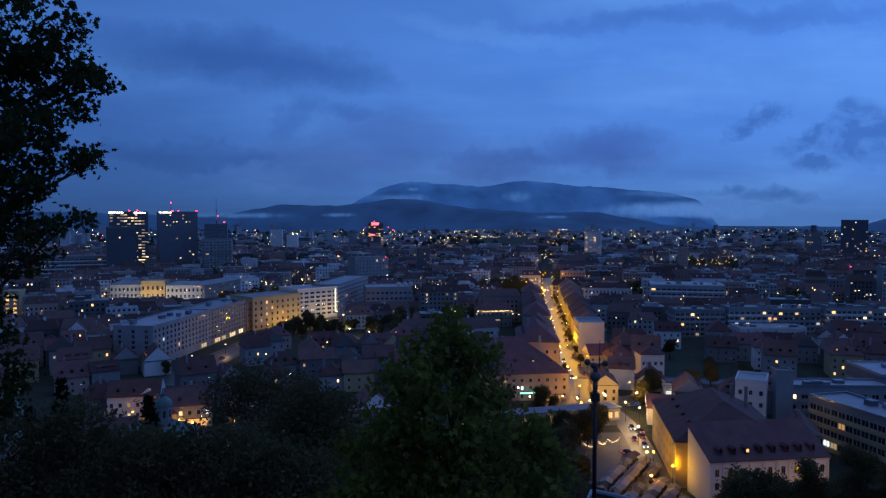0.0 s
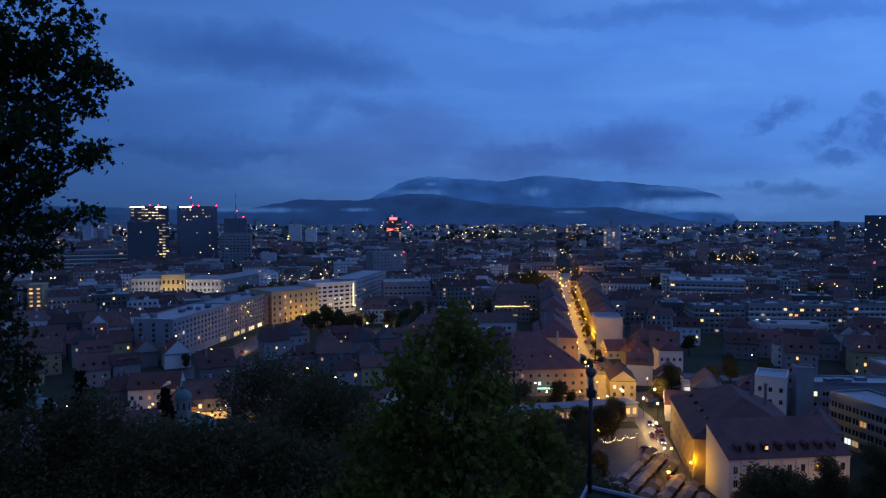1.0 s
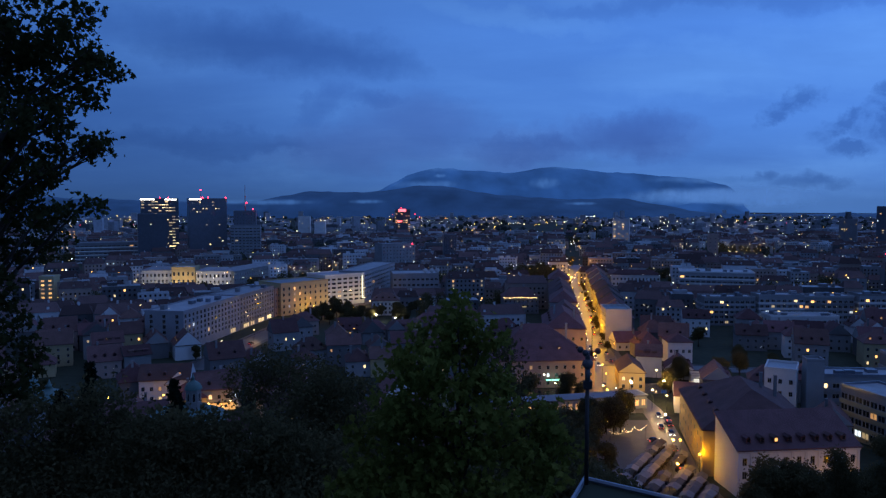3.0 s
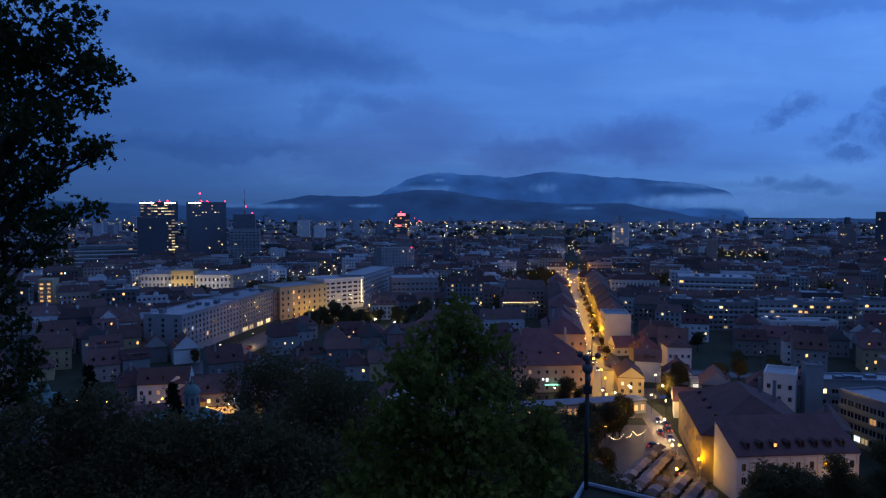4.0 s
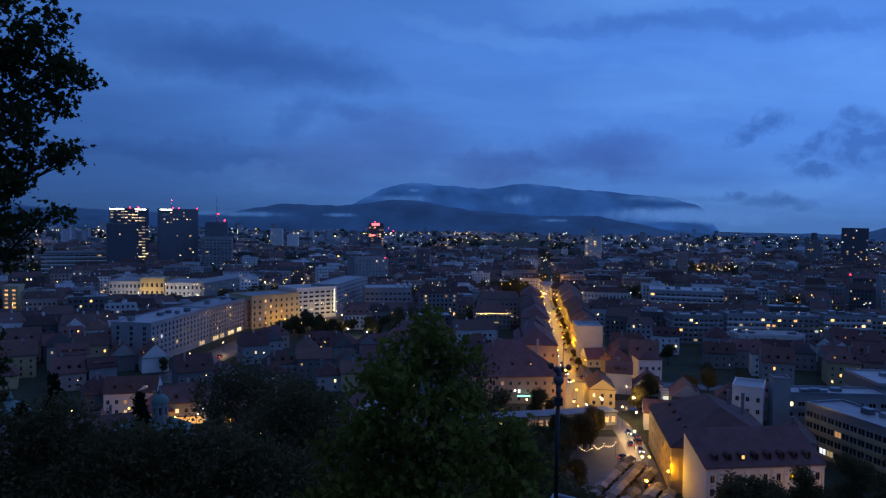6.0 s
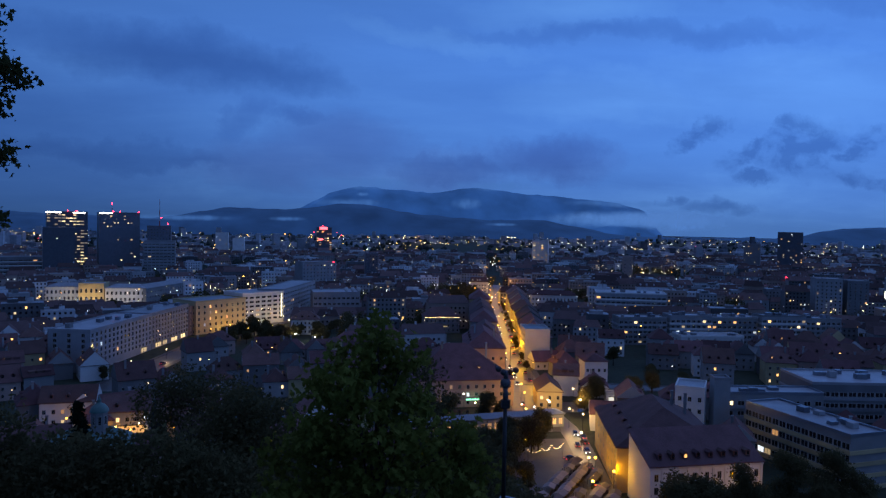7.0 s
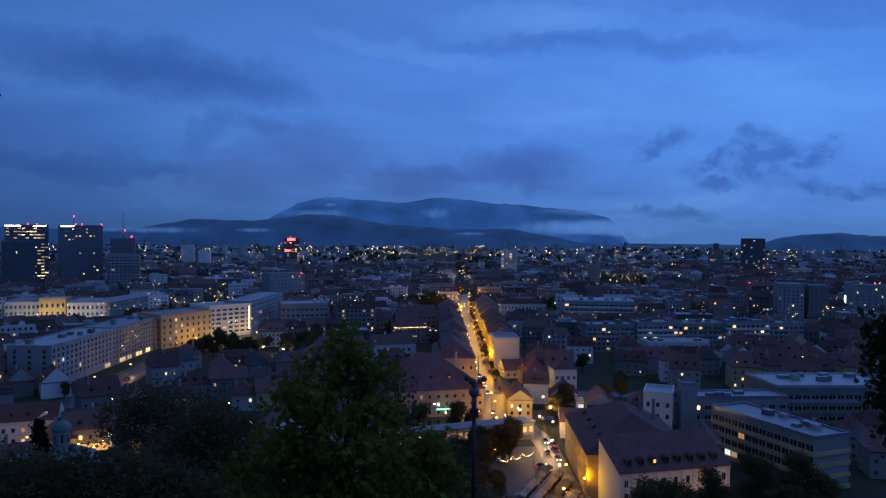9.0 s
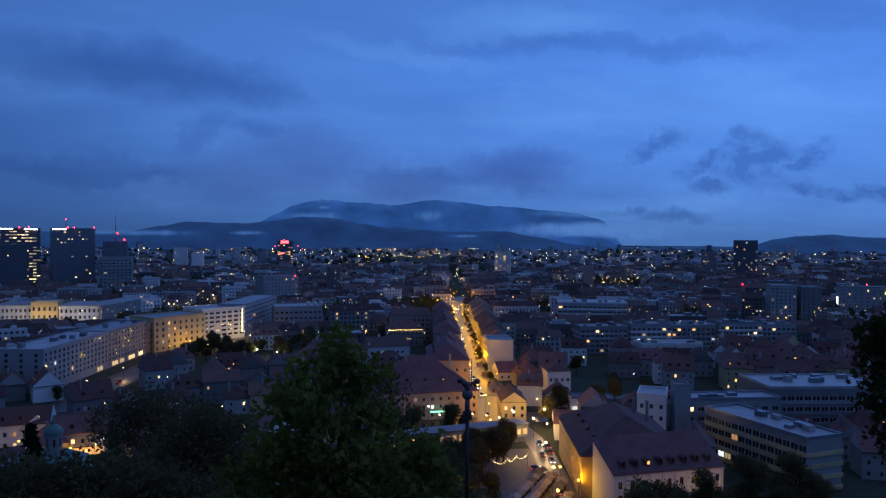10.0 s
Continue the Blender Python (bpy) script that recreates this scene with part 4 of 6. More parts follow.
def mid_town():
    """Roofs and fronts beyond the near quarters, past counting: walls, tile roofs, flat roofs and lit panes."""
    vs, fs, ms = [], [], []

    def quad(pts, mat):
        n = len(vs)
        vs.extend(pts)
        fs.append(list(range(n, n + len(pts))))
        ms.append(mat)

    for px, py, rot, w, d, r in plots(426, 1520, (13, 30), 17, 13):
            h = r.choice((8, 9, 10, 11, 12, 14, 16, 19)) * r.uniform(0.9, 1.1)
            if noise.noise((px * 0.011, py * 0.011, 5)) > 0.16 and r.random() < 0.75 and free(px, py, 5) and headroom(px, py, w) > 9:
                for k in range(3):
                    tx, ty, tall = px + r.uniform(-0.5, 0.5) * w, py + r.uniform(-5, 5), r.uniform(7, 13)
                    tall = min(tall, headroom(px, py, w))
                    for q in range(4):
                        GREENS.append((tx + r.uniform(-2, 2), ty + r.uniform(-2, 2), tall * (0.35 + 0.17 * q), r.uniform(1.8, 3.0), r.uniform(1.8, 3.0), r.uniform(1.5, 2.4)))
                    GREENS.append((tx, ty, tall * 0.15, 0.5, 0.5, tall * 0.2))
                continue
            if not free(px, py, min(w, d) * 0.5) or noise.noise((px * 0.006, py * 0.006, 2)) > 0.30:
                continue
            room = headroom(px, py, w)
            if room < 7:
                continue
            h = max(4.0, min(h, room - d * 0.4))
            a = radians(rot)
            c, s = math.cos(a), math.sin(a)
            def P(u, v, z):
                return (px + u * c - v * s, py + u * s + v * c, z)
            W, D = w / 2, d / 2
            wall = r.choice((0, 0, 0, 1, 2))
            box = [(-W, -D), (W, -D), (W, D), (-W, D)]
            for i in range(4):
                j = (i + 1) % 4
                quad([P(*box[i], 0), P(*box[j], 0), P(*box[j], h), P(*box[i], h)], wall)
            if h > 13 and r.random() < 0.6:
                quad([P(*q, h) for q in box], 4)
                for k in range(2):
                    u, v, q = r.uniform(-W, W) * 0.6, r.uniform(-D, D) * 0.4, r.uniform(1, 3)
                    bx = [(u - q, v - q), (u + q, v - q), (u + q, v + q), (u - q, v + q)]
                    for i in range(4):
                        quad([P(*bx[i], h), P(*bx[(i + 1) % 4], h), P(*bx[(i + 1) % 4], h + 2.2), P(*bx[i], h + 2.2)], wall)
                    quad([P(*t, h + 2.2) for t in bx], 4)
            else:
                R = d * 0.4
                quad([P(-W, -D - 0.4, h), P(W, -D - 0.4, h), P(W - 2, 0, h + R), P(-W + 2, 0, h + R)], 3)
                quad([P(W, D + 0.4, h), P(-W, D + 0.4, h), P(-W + 2, 0, h + R), P(W - 2, 0, h + R)], 3)
                for k in range(r.choice((0, 1, 2, 3))):
                    u, q = r.uniform(-W, W) * 0.8, h + R * 0.35
                    quad([P(u - 0.7, -D * 0.75, q - 0.4), P(u + 0.7, -D * 0.75, q - 0.4), P(u + 0.7, -D * 0.75, q + 1.2), P(u - 0.7, -D * 0.75, q + 1.2)], wall)
                    quad([P(u - 0.8, -D * 0.78, q + 1.2), P(u + 0.8, -D * 0.78, q + 1.2), P(u + 0.8, -D * 0.2, q + 1.5), P(u - 0.8, -D * 0.2, q + 1.5)], 3)
                if r.random() < 0.6:
                    u = r.uniform(-W, W) * 0.7
                    bx = [(u - 0.5, -0.5), (u + 0.5, -0.5), (u + 0.5, 0.5), (u - 0.5, 0.5)]
                    for i in range(4):
                        quad([P(*bx[i], h), P(*bx[(i + 1) % 4], h), P(*bx[(i + 1) % 4], h + R + 1.4), P(*bx[i], h + R + 1.4)], 1)
                quad([P(W, -D, h), P(W, D, h), P(W - 2, 0, h + R)], 3)
                quad([P(-W, D, h), P(-W, -D, h), P(-W + 2, 0, h + R)], 3)
            busy = r.choice((0.3, 0.5, 0.8, 1.0, 1.6, 3.2)) * (1.0 if py < 1000 else 1.4)
            for row in range(int(h / 3.2)):
                for col in range(int(w / 3)):
                    u, z = -W + 1.5 + col * 3, 1.3 + row * 3.2
                    q = r.random()
                    mat = 6 if q < 0.026 * busy else 7 if q < 0.050 * busy else 8 if q < 0.064 * busy else 5
                    quad([P(u - 0.6, -D - 0.05, z), P(u + 0.6, -D - 0.05, z), P(u + 0.6, -D - 0.05, z + 1.4), P(u - 0.6, -D - 0.05, z + 1.4)], mat)
    me = bpy.data.meshes.new("town_quarter")
    me.from_pydata(vs, [], fs)
    for mt in (PLASTER_ISLE, WHITE_ISLE, PINK_ISLE, TILE_ISLE, FLAT_ROOF, GLASS, LIT_AMBER, LIT_WARM, LIT_COOL):
        me.materials.append(mt)
    me.polygons.foreach_set("material_index", ms)
    return tagged(new("town_quarter", me), "dense quarters of tile and flat roofs with a few lit windows", "town quarter", kind="stuff")


town()
mid_town()
tagged(new("town_greenery", crown_mesh("town_greenery", GREENS, 1.0, "oval", LEAF_DARK, 7, 71, 0.7, 3)), "dark clumps of courtyard and park trees between the roofs", "trees", kind="stuff")
far_woods()
light_rows("far_lamps", "rows of warm lamps along the distant streets", LAMP_WARM, 110, 61)
light_rows("far_lamps", "rows of white lamps and lit shop fronts far off", LAMP_WHITE, 120, 62, 0.00032)
light_rows("far_lamps", "rows of orange lamps along the distant streets", LAMP_SODIUM, 70, 63)
light_rows("far_lamps", "small amber lights along the nearer streets", LAMP_SODIUM, 60, 64, 0.00045, 430, 1300)
light_rows("far_lamps", "small pale lights between the nearer roofs", LAMP_WARM, 60, 65, 0.00040, 430, 1300)


# ---------------------------------------------------------------- trees
def tree(name, label, x, y, z, top, blobs, size, kind, mat, per_area, seed, trunk=0.25, tuft=0.3, tufts=14, group=""):
    """A tree with its foot at (x, y, z); blobs of foliage in world metres, each reached by a limb."""
    thing = empty(name, pose(x, y, z), label, "tree", group)
    bm = bmesh.new()
    p = Vector((0, 0, -0.4))
    steps = 6
    line = [Vector((0.25 * math.sin(i * 1.3 + seed) * i / steps, 0.2 * math.cos(i + seed) * i / steps, -0.4 + (top - z) * 0.92 * i / steps)) for i in range(steps + 1)]
    for i in range(steps):
        add_tube(bm, line[i], line[i + 1], trunk * (1 - 0.15 * i), trunk * (1 - 0.15 * (i + 1)), 8)
    part("trunk", bm, BARK, thing, smooth=True)
    rr = random.Random(seed)
    for bx, by, bz, rx, ry, rz in blobs:
        bm = bmesh.new()
        e = Vector((bx - x, by - y, bz - z))
        k = min(steps - 1, max(1, int((e.z - max(rx, 1)) / max(0.1, (top - z)) * steps)))
        s = line[k]
        mid = s.lerp(e, 0.5) + Vector((0, 0, 0.15 * (e - s).length))
        add_tube(bm, s, mid, trunk * 0.35, trunk * 0.2, 6), add_tube(bm, mid, e, trunk * 0.2, trunk * 0.08, 6)
        for q in range(5):
            t = e + Vector((rr.uniform(-rx, rx), rr.uniform(-ry, ry), rr.uniform(-rz, rz))) * 0.8
            add_tube(bm, mid.lerp(e, rr.uniform(0.3, 1)), t, trunk * 0.07, trunk * 0.02, 4)
        part("limb", bm, BARK, thing, smooth=True)
    me = crown_mesh("crown", [(bx - x, by - y, bz - z, rx, ry, rz) for bx, by, bz, rx, ry, rz in blobs], size, kind, mat, per_area, seed, tuft, tufts)
    ob = new("crown", me)
    ob.parent = thing
    return thing


def flat_blobs(rows, y, depth):
    return [(x, y + depth * math.sin(i * 2.4), z, rx, max(0.5, 0.8 * rx), rz) for i, (x, z, rx, rz) in enumerate(rows)]


LEFT_BLOBS = [(-8.90, 78.92, 1.52, 0.97), (-8.59, 77.74, 1.28, 0.79), (-8.02, 76.72, 0.76, 0.49), (-9.12, 76.30, 0.85, 0.97), (-9.15, 75.34, 0.73, 0.61),
              (-8.38, 74.79, 0.46, 0.27), (-9.38, 74.25, 0.73, 0.73), (-9.42, 73.02, 0.67, 0.97), (-9.66, 71.53, 0.73, 1.10), (-10.91, 76.90, 1.83, 3.65), (-10.85, 72.53, 1.58, 3.04),
              (-7.48, 77.95, 0.30, 0.16), (-7.20, 78.05, 0.14, 0.12), (-7.35, 76.30, 0.26, 0.16), (-7.75, 76.15, 0.3, 0.2), (-8.1, 75.7, 0.22, 0.14), (-8.0, 74.95, 0.18, 0.12)]
MID_BLOBS = [(0.33, 72.36, 0.27, 0.38), (0.22, 71.66, 0.75, 0.62), (-0.61, 71.24, 0.75, 0.62), (0.91, 71.38, 0.69, 0.75), (-0.06, 70.11, 1.58, 0.89), (1.13, 70.11, 0.69, 0.82),
             (-0.89, 68.98, 1.51, 0.96), (0.92, 68.41, 1.64, 1.10), (2.38, 69.62, 0.48, 0.55), (2.67, 68.69, 0.62, 0.82), (-1.32, 67.84, 1.64, 0.82)]
BACK_BLOBS = [(-5.62, 66.30, 1.29, 1.16), (-4.57, 65.50, 1.81, 1.29), (-3.79, 64.17, 2.07, 1.55), (-6.69, 64.43, 1.55, 1.55)]
LOW_BLOBS = [(-14.58, 66.92, 1.78, 1.39), (-12.56, 67.33, 1.19, 1.19), (-10.77, 66.30, 1.58, 1.19), (-8.75, 66.30, 1.58, 1.09), (-6.94, 66.51, 1.39, 1.09),
             (-5.33, 65.69, 1.58, 1.19), (-13.84, 65.07, 2.38, 1.19), (-9.80, 64.86, 2.97, 1.19), (-5.75, 64.45, 2.97, 1.19), (-3.32, 64.86, 1.78, 1.19)]
tree("maple_tree", "tall dark maple leaning in over the terrace", -10.6, 16, hill_height(-10.6, 16), 79, flat_blobs(LEFT_BLOBS, 16, 0.9), 0.135, "maple", LEAF, 70, 1, 0.22, 0.14, 18)
tree("young_maple", "bushy green maple on the slope below the terrace", 0.3, 18, hill_height(0.3, 18), 72.3, flat_blobs(MID_BLOBS, 18, 0.6), 0.21, "maple", LEAF_FRESH, 85, 2, 0.14, 0.18, 9)
tree("slope_tree", "dark broadleaf tree further down the slope", -5.0, 34, hill_height(-5, 34), 67, flat_blobs(BACK_BLOBS, 34, 1.0), 0.22, "oval", LEAF_DARK, 70, 3, 0.2, 0.3, 12)
tree("slope_tree", "dim broadleaf tree behind the young maple", 2.8, 32, hill_height(2.8, 32), 66, [(2.4, 32, 67.9, 0.8, 0.8, 1.3), (2.9, 32.4, 66.2, 1.2, 1.0, 1.4), (4.2, 31.8, 65.2, 1.3, 1.0, 1.2), (5.4, 32, 64.0, 1.1, 1.0, 1.3), (3.4, 32, 64.0, 1.6, 1.2, 1.2)], 0.2, "oval", LEAF_DARK, 75, 6, 0.16, 0.26, 12, "slope trees")
for k, (x0, blobs) in enumerate(((-13.5, [0, 1, 6]), (-9.5, [2, 3, 7]), (-5.5, [4, 5, 8, 9]))):
    tree("slope_tree", "dark broadleaf tree filling the steep slope", x0, 26, hill_height(x0, 26), 66, flat_blobs([LOW_BLOBS[i] for i in blobs], 26, 1.0), 0.2, "oval", LEAF_DARK, 115, 10 + k, 0.16, 0.25, 12, "slope trees")


def city_tree_mesh(seed):
    r = random.Random(seed)
    blobs = [(r.uniform(-1.6, 1.6), r.uniform(-1.6, 1.6), r.uniform(3.5, 8), r.uniform(1.3, 2.2), r.uniform(1.3, 2.2), r.uniform(1.1, 1.8)) for k in range(8)]
    thing = empty("city_tree", pose(0, 0, 0), "round dark broadleaf tree between the houses", "tree", "town trees")
    bm = bmesh.new()
    add_tube(bm, (0, 0, -0.3), (0.1, 0.05, 3), 0.28, 0.2, 7)
    add_tube(bm, (0.1, 0.05, 3), (0, 0.2, 7), 0.2, 0.06, 7)
    part("trunk", bm, BARK, thing, smooth=True)
    ob = new("crown", crown_mesh("crown", blobs, 0.42, "oval", LEAF_DARK, 45, seed, 0.4, 9))
    ob.parent = thing
    return thing


CITY_TREES = [city_tree_mesh(s) for s in (31, 32, 33)]


def plant_trees():
    r = random.Random(8)
    spots = [(-128, 352), (-118, 350), (-70, 455), (-60, 462), (-52, 470), (-45, 478), (-30, 480), (-22, 500), (-18, 505), (92, 300), (100, 308), (118, 300), (126, 296), (134, 300),
             (57, 240), (62, 250), (86, 300), (108, 560), (112, 600), (70, 440)]
    spots += [(r.uniform(-84, -22), r.uniform(440, 488)) for k in range(26)] + [(r.uniform(84, 150), r.uniform(304, 316)) for k in range(14)]
    spots += [(r.uniform(47, 61), r.uniform(231, 249)) for k in range(5)] + [(r.uniform(-116, -104), r.uniform(340, 372)) for k in range(9)]
    spots += [(r.uniform(0.112, 0.152) * y, y) for y in (r.uniform(580, 790) for k in range(60))]
    spots += [(24, 273), (29, 274.5), (33, 275), (47, 276.5), (52, 277)]
    spots += [(r.uniform(27, 50), r.uniform(196, 247)) for k in range(22)]
    for x, y in [(r.uniform(-120, 12), r.uniform(140, 205)) for k in range(40)]:
        spots.append((x, y))
    for k in range(900):
        y = r.uniform(212, 760)
        x = r.uniform(-0.6, 0.85) * y
        if noise.noise((x * 0.018, y * 0.018, 2)) > 0.24 and len(spots) < 250:
            spots.append((x, y))
    first = list(CITY_TREES)
    for k in range(16):
        y = 352 + 21 * k
        x, s = float(np.interp(y, [p[1] for p in STREET], [p[0] for p in STREET])) + (5.0 if k % 3 else -5.5), r.uniform(0.4, 0.62)
        ob = copy_thing(r.choice(CITY_TREES), Matrix())
        ob.matrix_basis = pose(x, y, 0.03, 0, 0, r.uniform(0, 360)) @ Matrix.Diagonal((s, s, s, 1))
    for k in range(20):
        x, y, s = r.uniform(64, 118), r.uniform(145, 172), r.uniform(1.3, 1.75)
        ob = copy_thing(r.choice(CITY_TREES), Matrix())
        ob.matrix_basis = pose(x, y, hill_height(x, y), 0, 0, r.uniform(0, 360)) @ Matrix.Diagonal((s, s, s, 1))
    for x, y in spots:
        if inside(x, y, 2.5) or near_line(x, y, STREET, 7) or near_line(x, y, SIDE_STREET, 7) or near_line(x, y, RIVER, 7.5):
            continue
        s = r.uniform(0.7, 1.25)
        m = pose(x, y, hill_height(x, y), 0, 0, r.uniform(0, 360)) @ Matrix.Diagonal((s, s, s * r.uniform(0.9, 1.2), 1))
        if first:
            first.pop().matrix_basis = m
        else:
            ob = copy_thing(r.choice(CITY_TREES), Matrix())
            ob.matrix_basis = m


plant_trees()


# ---------------------------------------------------------------- weather mast and bastion roof
def weather_mast():
    x, y, z = 1.97, 10.0, 71.13
    thing = empty("weather_mast", pose(x, y, z), "slim grey weather mast with cup anemometer and lightning rod", "mast")
    bm = bmesh.new()
    add_tube(bm, (0, 0, 0), (0, 0, 1.42), 0.030, 0.028, 12)
    part("pole", bm, MAST_PAINT, thing, smooth=True)
    bm = bmesh.new()
    add_box(bm, -0.055, 0.055, -0.05, 0.05, 1.34, 1.45)
    part("clamp", bm, MAST_PAINT, thing)
    bm = bmesh.new()
    add_tube(bm, (0, 0, 1.45), (0, 0, 1.62), 0.036, 0.036, 12)
    add_ball(bm, (0, 0, 1.68), 0.075, 14, 8)
    add_tube(bm, (0, 0, 1.73), (0, 0, 1.86), 0.036, 0.030, 12)
    part("sensor_housing", bm, STEEL_PALE, thing, "dull grey rounded sensor housing", smooth=True)
    bm = bmesh.new()
    add_tube(bm, (0, 0, 1.80), (0.053, 0, 1.82), 0.007, 0.007, 6)
    add_tube(bm, (0.053, 0, 1.79), (0.057, 0, 2.19), 0.008, 0.003, 6)
    part("lightning_rod", bm, MAST_PAINT, thing)
    for a in (0.1, 2.2, 4.3):
        bm = bmesh.new()
        dx, dy = math.cos(a) * 0.14, math.sin(a) * 0.14
        add_tube(bm, (0, 0, 1.84), (dx, dy, 1.855), 0.006, 0.006, 6)
        add_ball(bm, (dx, dy, 1.855), 0.045, 12, 8)
        part("anemometer_cup", bm, STEEL, thing, smooth=True)


def bastion_roof():
    thing = empty("bastion_roof", pose(2.0, 9.9, 71.1), "low bastion roof edged with blue-grey sheet metal", "roof")
    bm = bmesh.new()
    pts = [(0.0, 0.35), (2.6, -1.5), (1.2, -4.2), (-1.6, -3.6)]
    top = [bm.verts.new((x, y, -0.02)) for x, y in pts]
    low = [bm.verts.new((x, y, -4.5)) for x, y in pts]
    bm.faces.new(top)
    for i in range(4):
        j = (i + 1) % 4
        bm.faces.new((low[i], low[j], top[j], top[i]))
    bmesh.ops.recalc_face_normals(bm, faces=bm.faces)
    part("body", bm, GRASS, thing)
    for i in range(4):
        a, b = Vector((*pts[i], 0.02)), Vector((*pts[(i + 1) % 4], 0.02))
        bm = bmesh.new()
        add_tube(bm, a, b, 0.035, 0.035, 6)
        part("coping", bm, SHEET, thing, "wet sheet-metal coping")


weather_mast()
bastion_roof()


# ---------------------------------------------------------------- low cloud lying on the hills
# see-through sheets; the cloud's sky-blue brightness is put in as emission
def mist_material(name="low_cloud_glow", most=0.62, colour=(0.062, 0.175, 0.49)):
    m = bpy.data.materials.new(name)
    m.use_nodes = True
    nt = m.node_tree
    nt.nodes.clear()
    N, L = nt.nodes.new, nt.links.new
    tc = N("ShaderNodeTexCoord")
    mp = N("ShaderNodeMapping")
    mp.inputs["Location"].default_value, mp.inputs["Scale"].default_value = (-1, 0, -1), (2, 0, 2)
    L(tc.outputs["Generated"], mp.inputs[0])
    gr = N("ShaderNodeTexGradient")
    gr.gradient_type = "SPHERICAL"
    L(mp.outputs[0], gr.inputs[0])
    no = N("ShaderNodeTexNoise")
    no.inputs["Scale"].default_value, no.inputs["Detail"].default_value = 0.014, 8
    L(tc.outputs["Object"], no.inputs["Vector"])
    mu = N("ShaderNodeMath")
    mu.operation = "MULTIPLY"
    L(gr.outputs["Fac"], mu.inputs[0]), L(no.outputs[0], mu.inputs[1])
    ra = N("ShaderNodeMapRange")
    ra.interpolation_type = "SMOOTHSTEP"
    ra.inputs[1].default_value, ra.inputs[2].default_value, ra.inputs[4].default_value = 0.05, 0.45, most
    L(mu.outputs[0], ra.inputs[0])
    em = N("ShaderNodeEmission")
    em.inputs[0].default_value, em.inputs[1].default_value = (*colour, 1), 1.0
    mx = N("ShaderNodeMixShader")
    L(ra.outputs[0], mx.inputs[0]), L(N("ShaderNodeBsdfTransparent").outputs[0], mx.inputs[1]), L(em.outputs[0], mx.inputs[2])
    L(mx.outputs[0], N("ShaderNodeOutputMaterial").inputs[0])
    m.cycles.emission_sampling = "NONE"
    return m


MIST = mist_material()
MIST_DENSE = mist_material("dense_cloud_glow", 0.97, (0.080, 0.205, 0.545))
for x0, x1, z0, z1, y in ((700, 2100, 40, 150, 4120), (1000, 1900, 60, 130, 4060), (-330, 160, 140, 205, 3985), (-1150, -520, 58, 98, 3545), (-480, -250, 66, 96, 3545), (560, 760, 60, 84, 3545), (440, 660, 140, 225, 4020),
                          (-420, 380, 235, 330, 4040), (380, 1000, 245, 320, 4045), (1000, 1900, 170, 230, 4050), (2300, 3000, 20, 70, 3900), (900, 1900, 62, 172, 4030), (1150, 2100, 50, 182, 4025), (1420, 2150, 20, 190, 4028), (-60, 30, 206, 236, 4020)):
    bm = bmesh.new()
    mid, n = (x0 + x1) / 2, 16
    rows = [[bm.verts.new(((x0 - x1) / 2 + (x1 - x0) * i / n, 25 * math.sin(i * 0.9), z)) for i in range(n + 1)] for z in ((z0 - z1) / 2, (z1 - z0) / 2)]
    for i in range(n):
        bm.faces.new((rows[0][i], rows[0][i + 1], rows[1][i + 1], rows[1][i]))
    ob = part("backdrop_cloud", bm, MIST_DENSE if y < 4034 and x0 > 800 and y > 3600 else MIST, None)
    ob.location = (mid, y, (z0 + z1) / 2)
    tagged(ob, "thin glowing sheet of low cloud lying along the hills", "cloud", kind="structure")


# ---------------------------------------------------------------- street lamps and what they light
def lamp_post_mesh(h):
    bm = bmesh.new()
    add_tube(bm, (0, 0, 0), (0, 0, h - 0.1), 0.09, 0.05, 8)
    add_tube(bm, (0, 0, 0), (0, 0, 0.5), 0.14, 0.12, 8)
    return mesh_from("post", bm, [STEEL])


POST = lamp_post_mesh(7.0)


def globe_mesh(mat, r):
    bm = bmesh.new()
    add_ball(bm, (0, 0, 0), r, 10, 6, 0.85)
    return mesh_from("globe", bm, [mat])


GLOBES = {"sodium": globe_mesh(LAMP_SODIUM, 0.38), "warm": globe_mesh(LAMP_WARM, 0.36), "white": globe_mesh(LAMP_WHITE, 0.36)}
TINTS = {"sodium": SODIUM, "warm": WARM, "white": WHITE}


def street_lamp(x, y, kind, watts=0, h=7.0, scale=1.0):
    thing = empty("street_lamp", pose(x, y, hill_height(x, y)), {"sodium": "orange sodium street lamp on a steel post", "warm": "warm globe street lamp on a steel post", "white": "bright white lamp on a steel post"}[kind], "street lamp", "street lamps")
    shared("post", POST, thing, Matrix.Diagonal((1, 1, h / 7.0, 1)))
    shared("globe", GLOBES[kind], thing, pose(0, 0, h + 0.2) @ Matrix.Scale(scale, 4))
    if watts:
        lamp("street_light", x, y, h + 0.85, TINTS[kind], watts, 0.3)


# the long lit street: lamps along both kerbs
for k in range(22):
    v = 350 + 26 * k
    xs = np.interp(v, [p[1] for p in STREET], [p[0] for p in STREET])
    street_lamp(xs + (-5.6 if k % 2 else 5.2), v, "sodium", (5500 if k < 3 else 6500 if k < 17 else 4500 if k < 20 else 0), 8.0, 0.8 if k % 2 else 0.6)
for x, y, w in ((91.7, 523.6, 0), (84.4, 488.2, 0), (118.5, 675, 0), (74, 404, 0)):
    street_lamp(x - 1.0, y, "sodium", w, 7.0, 2.3)
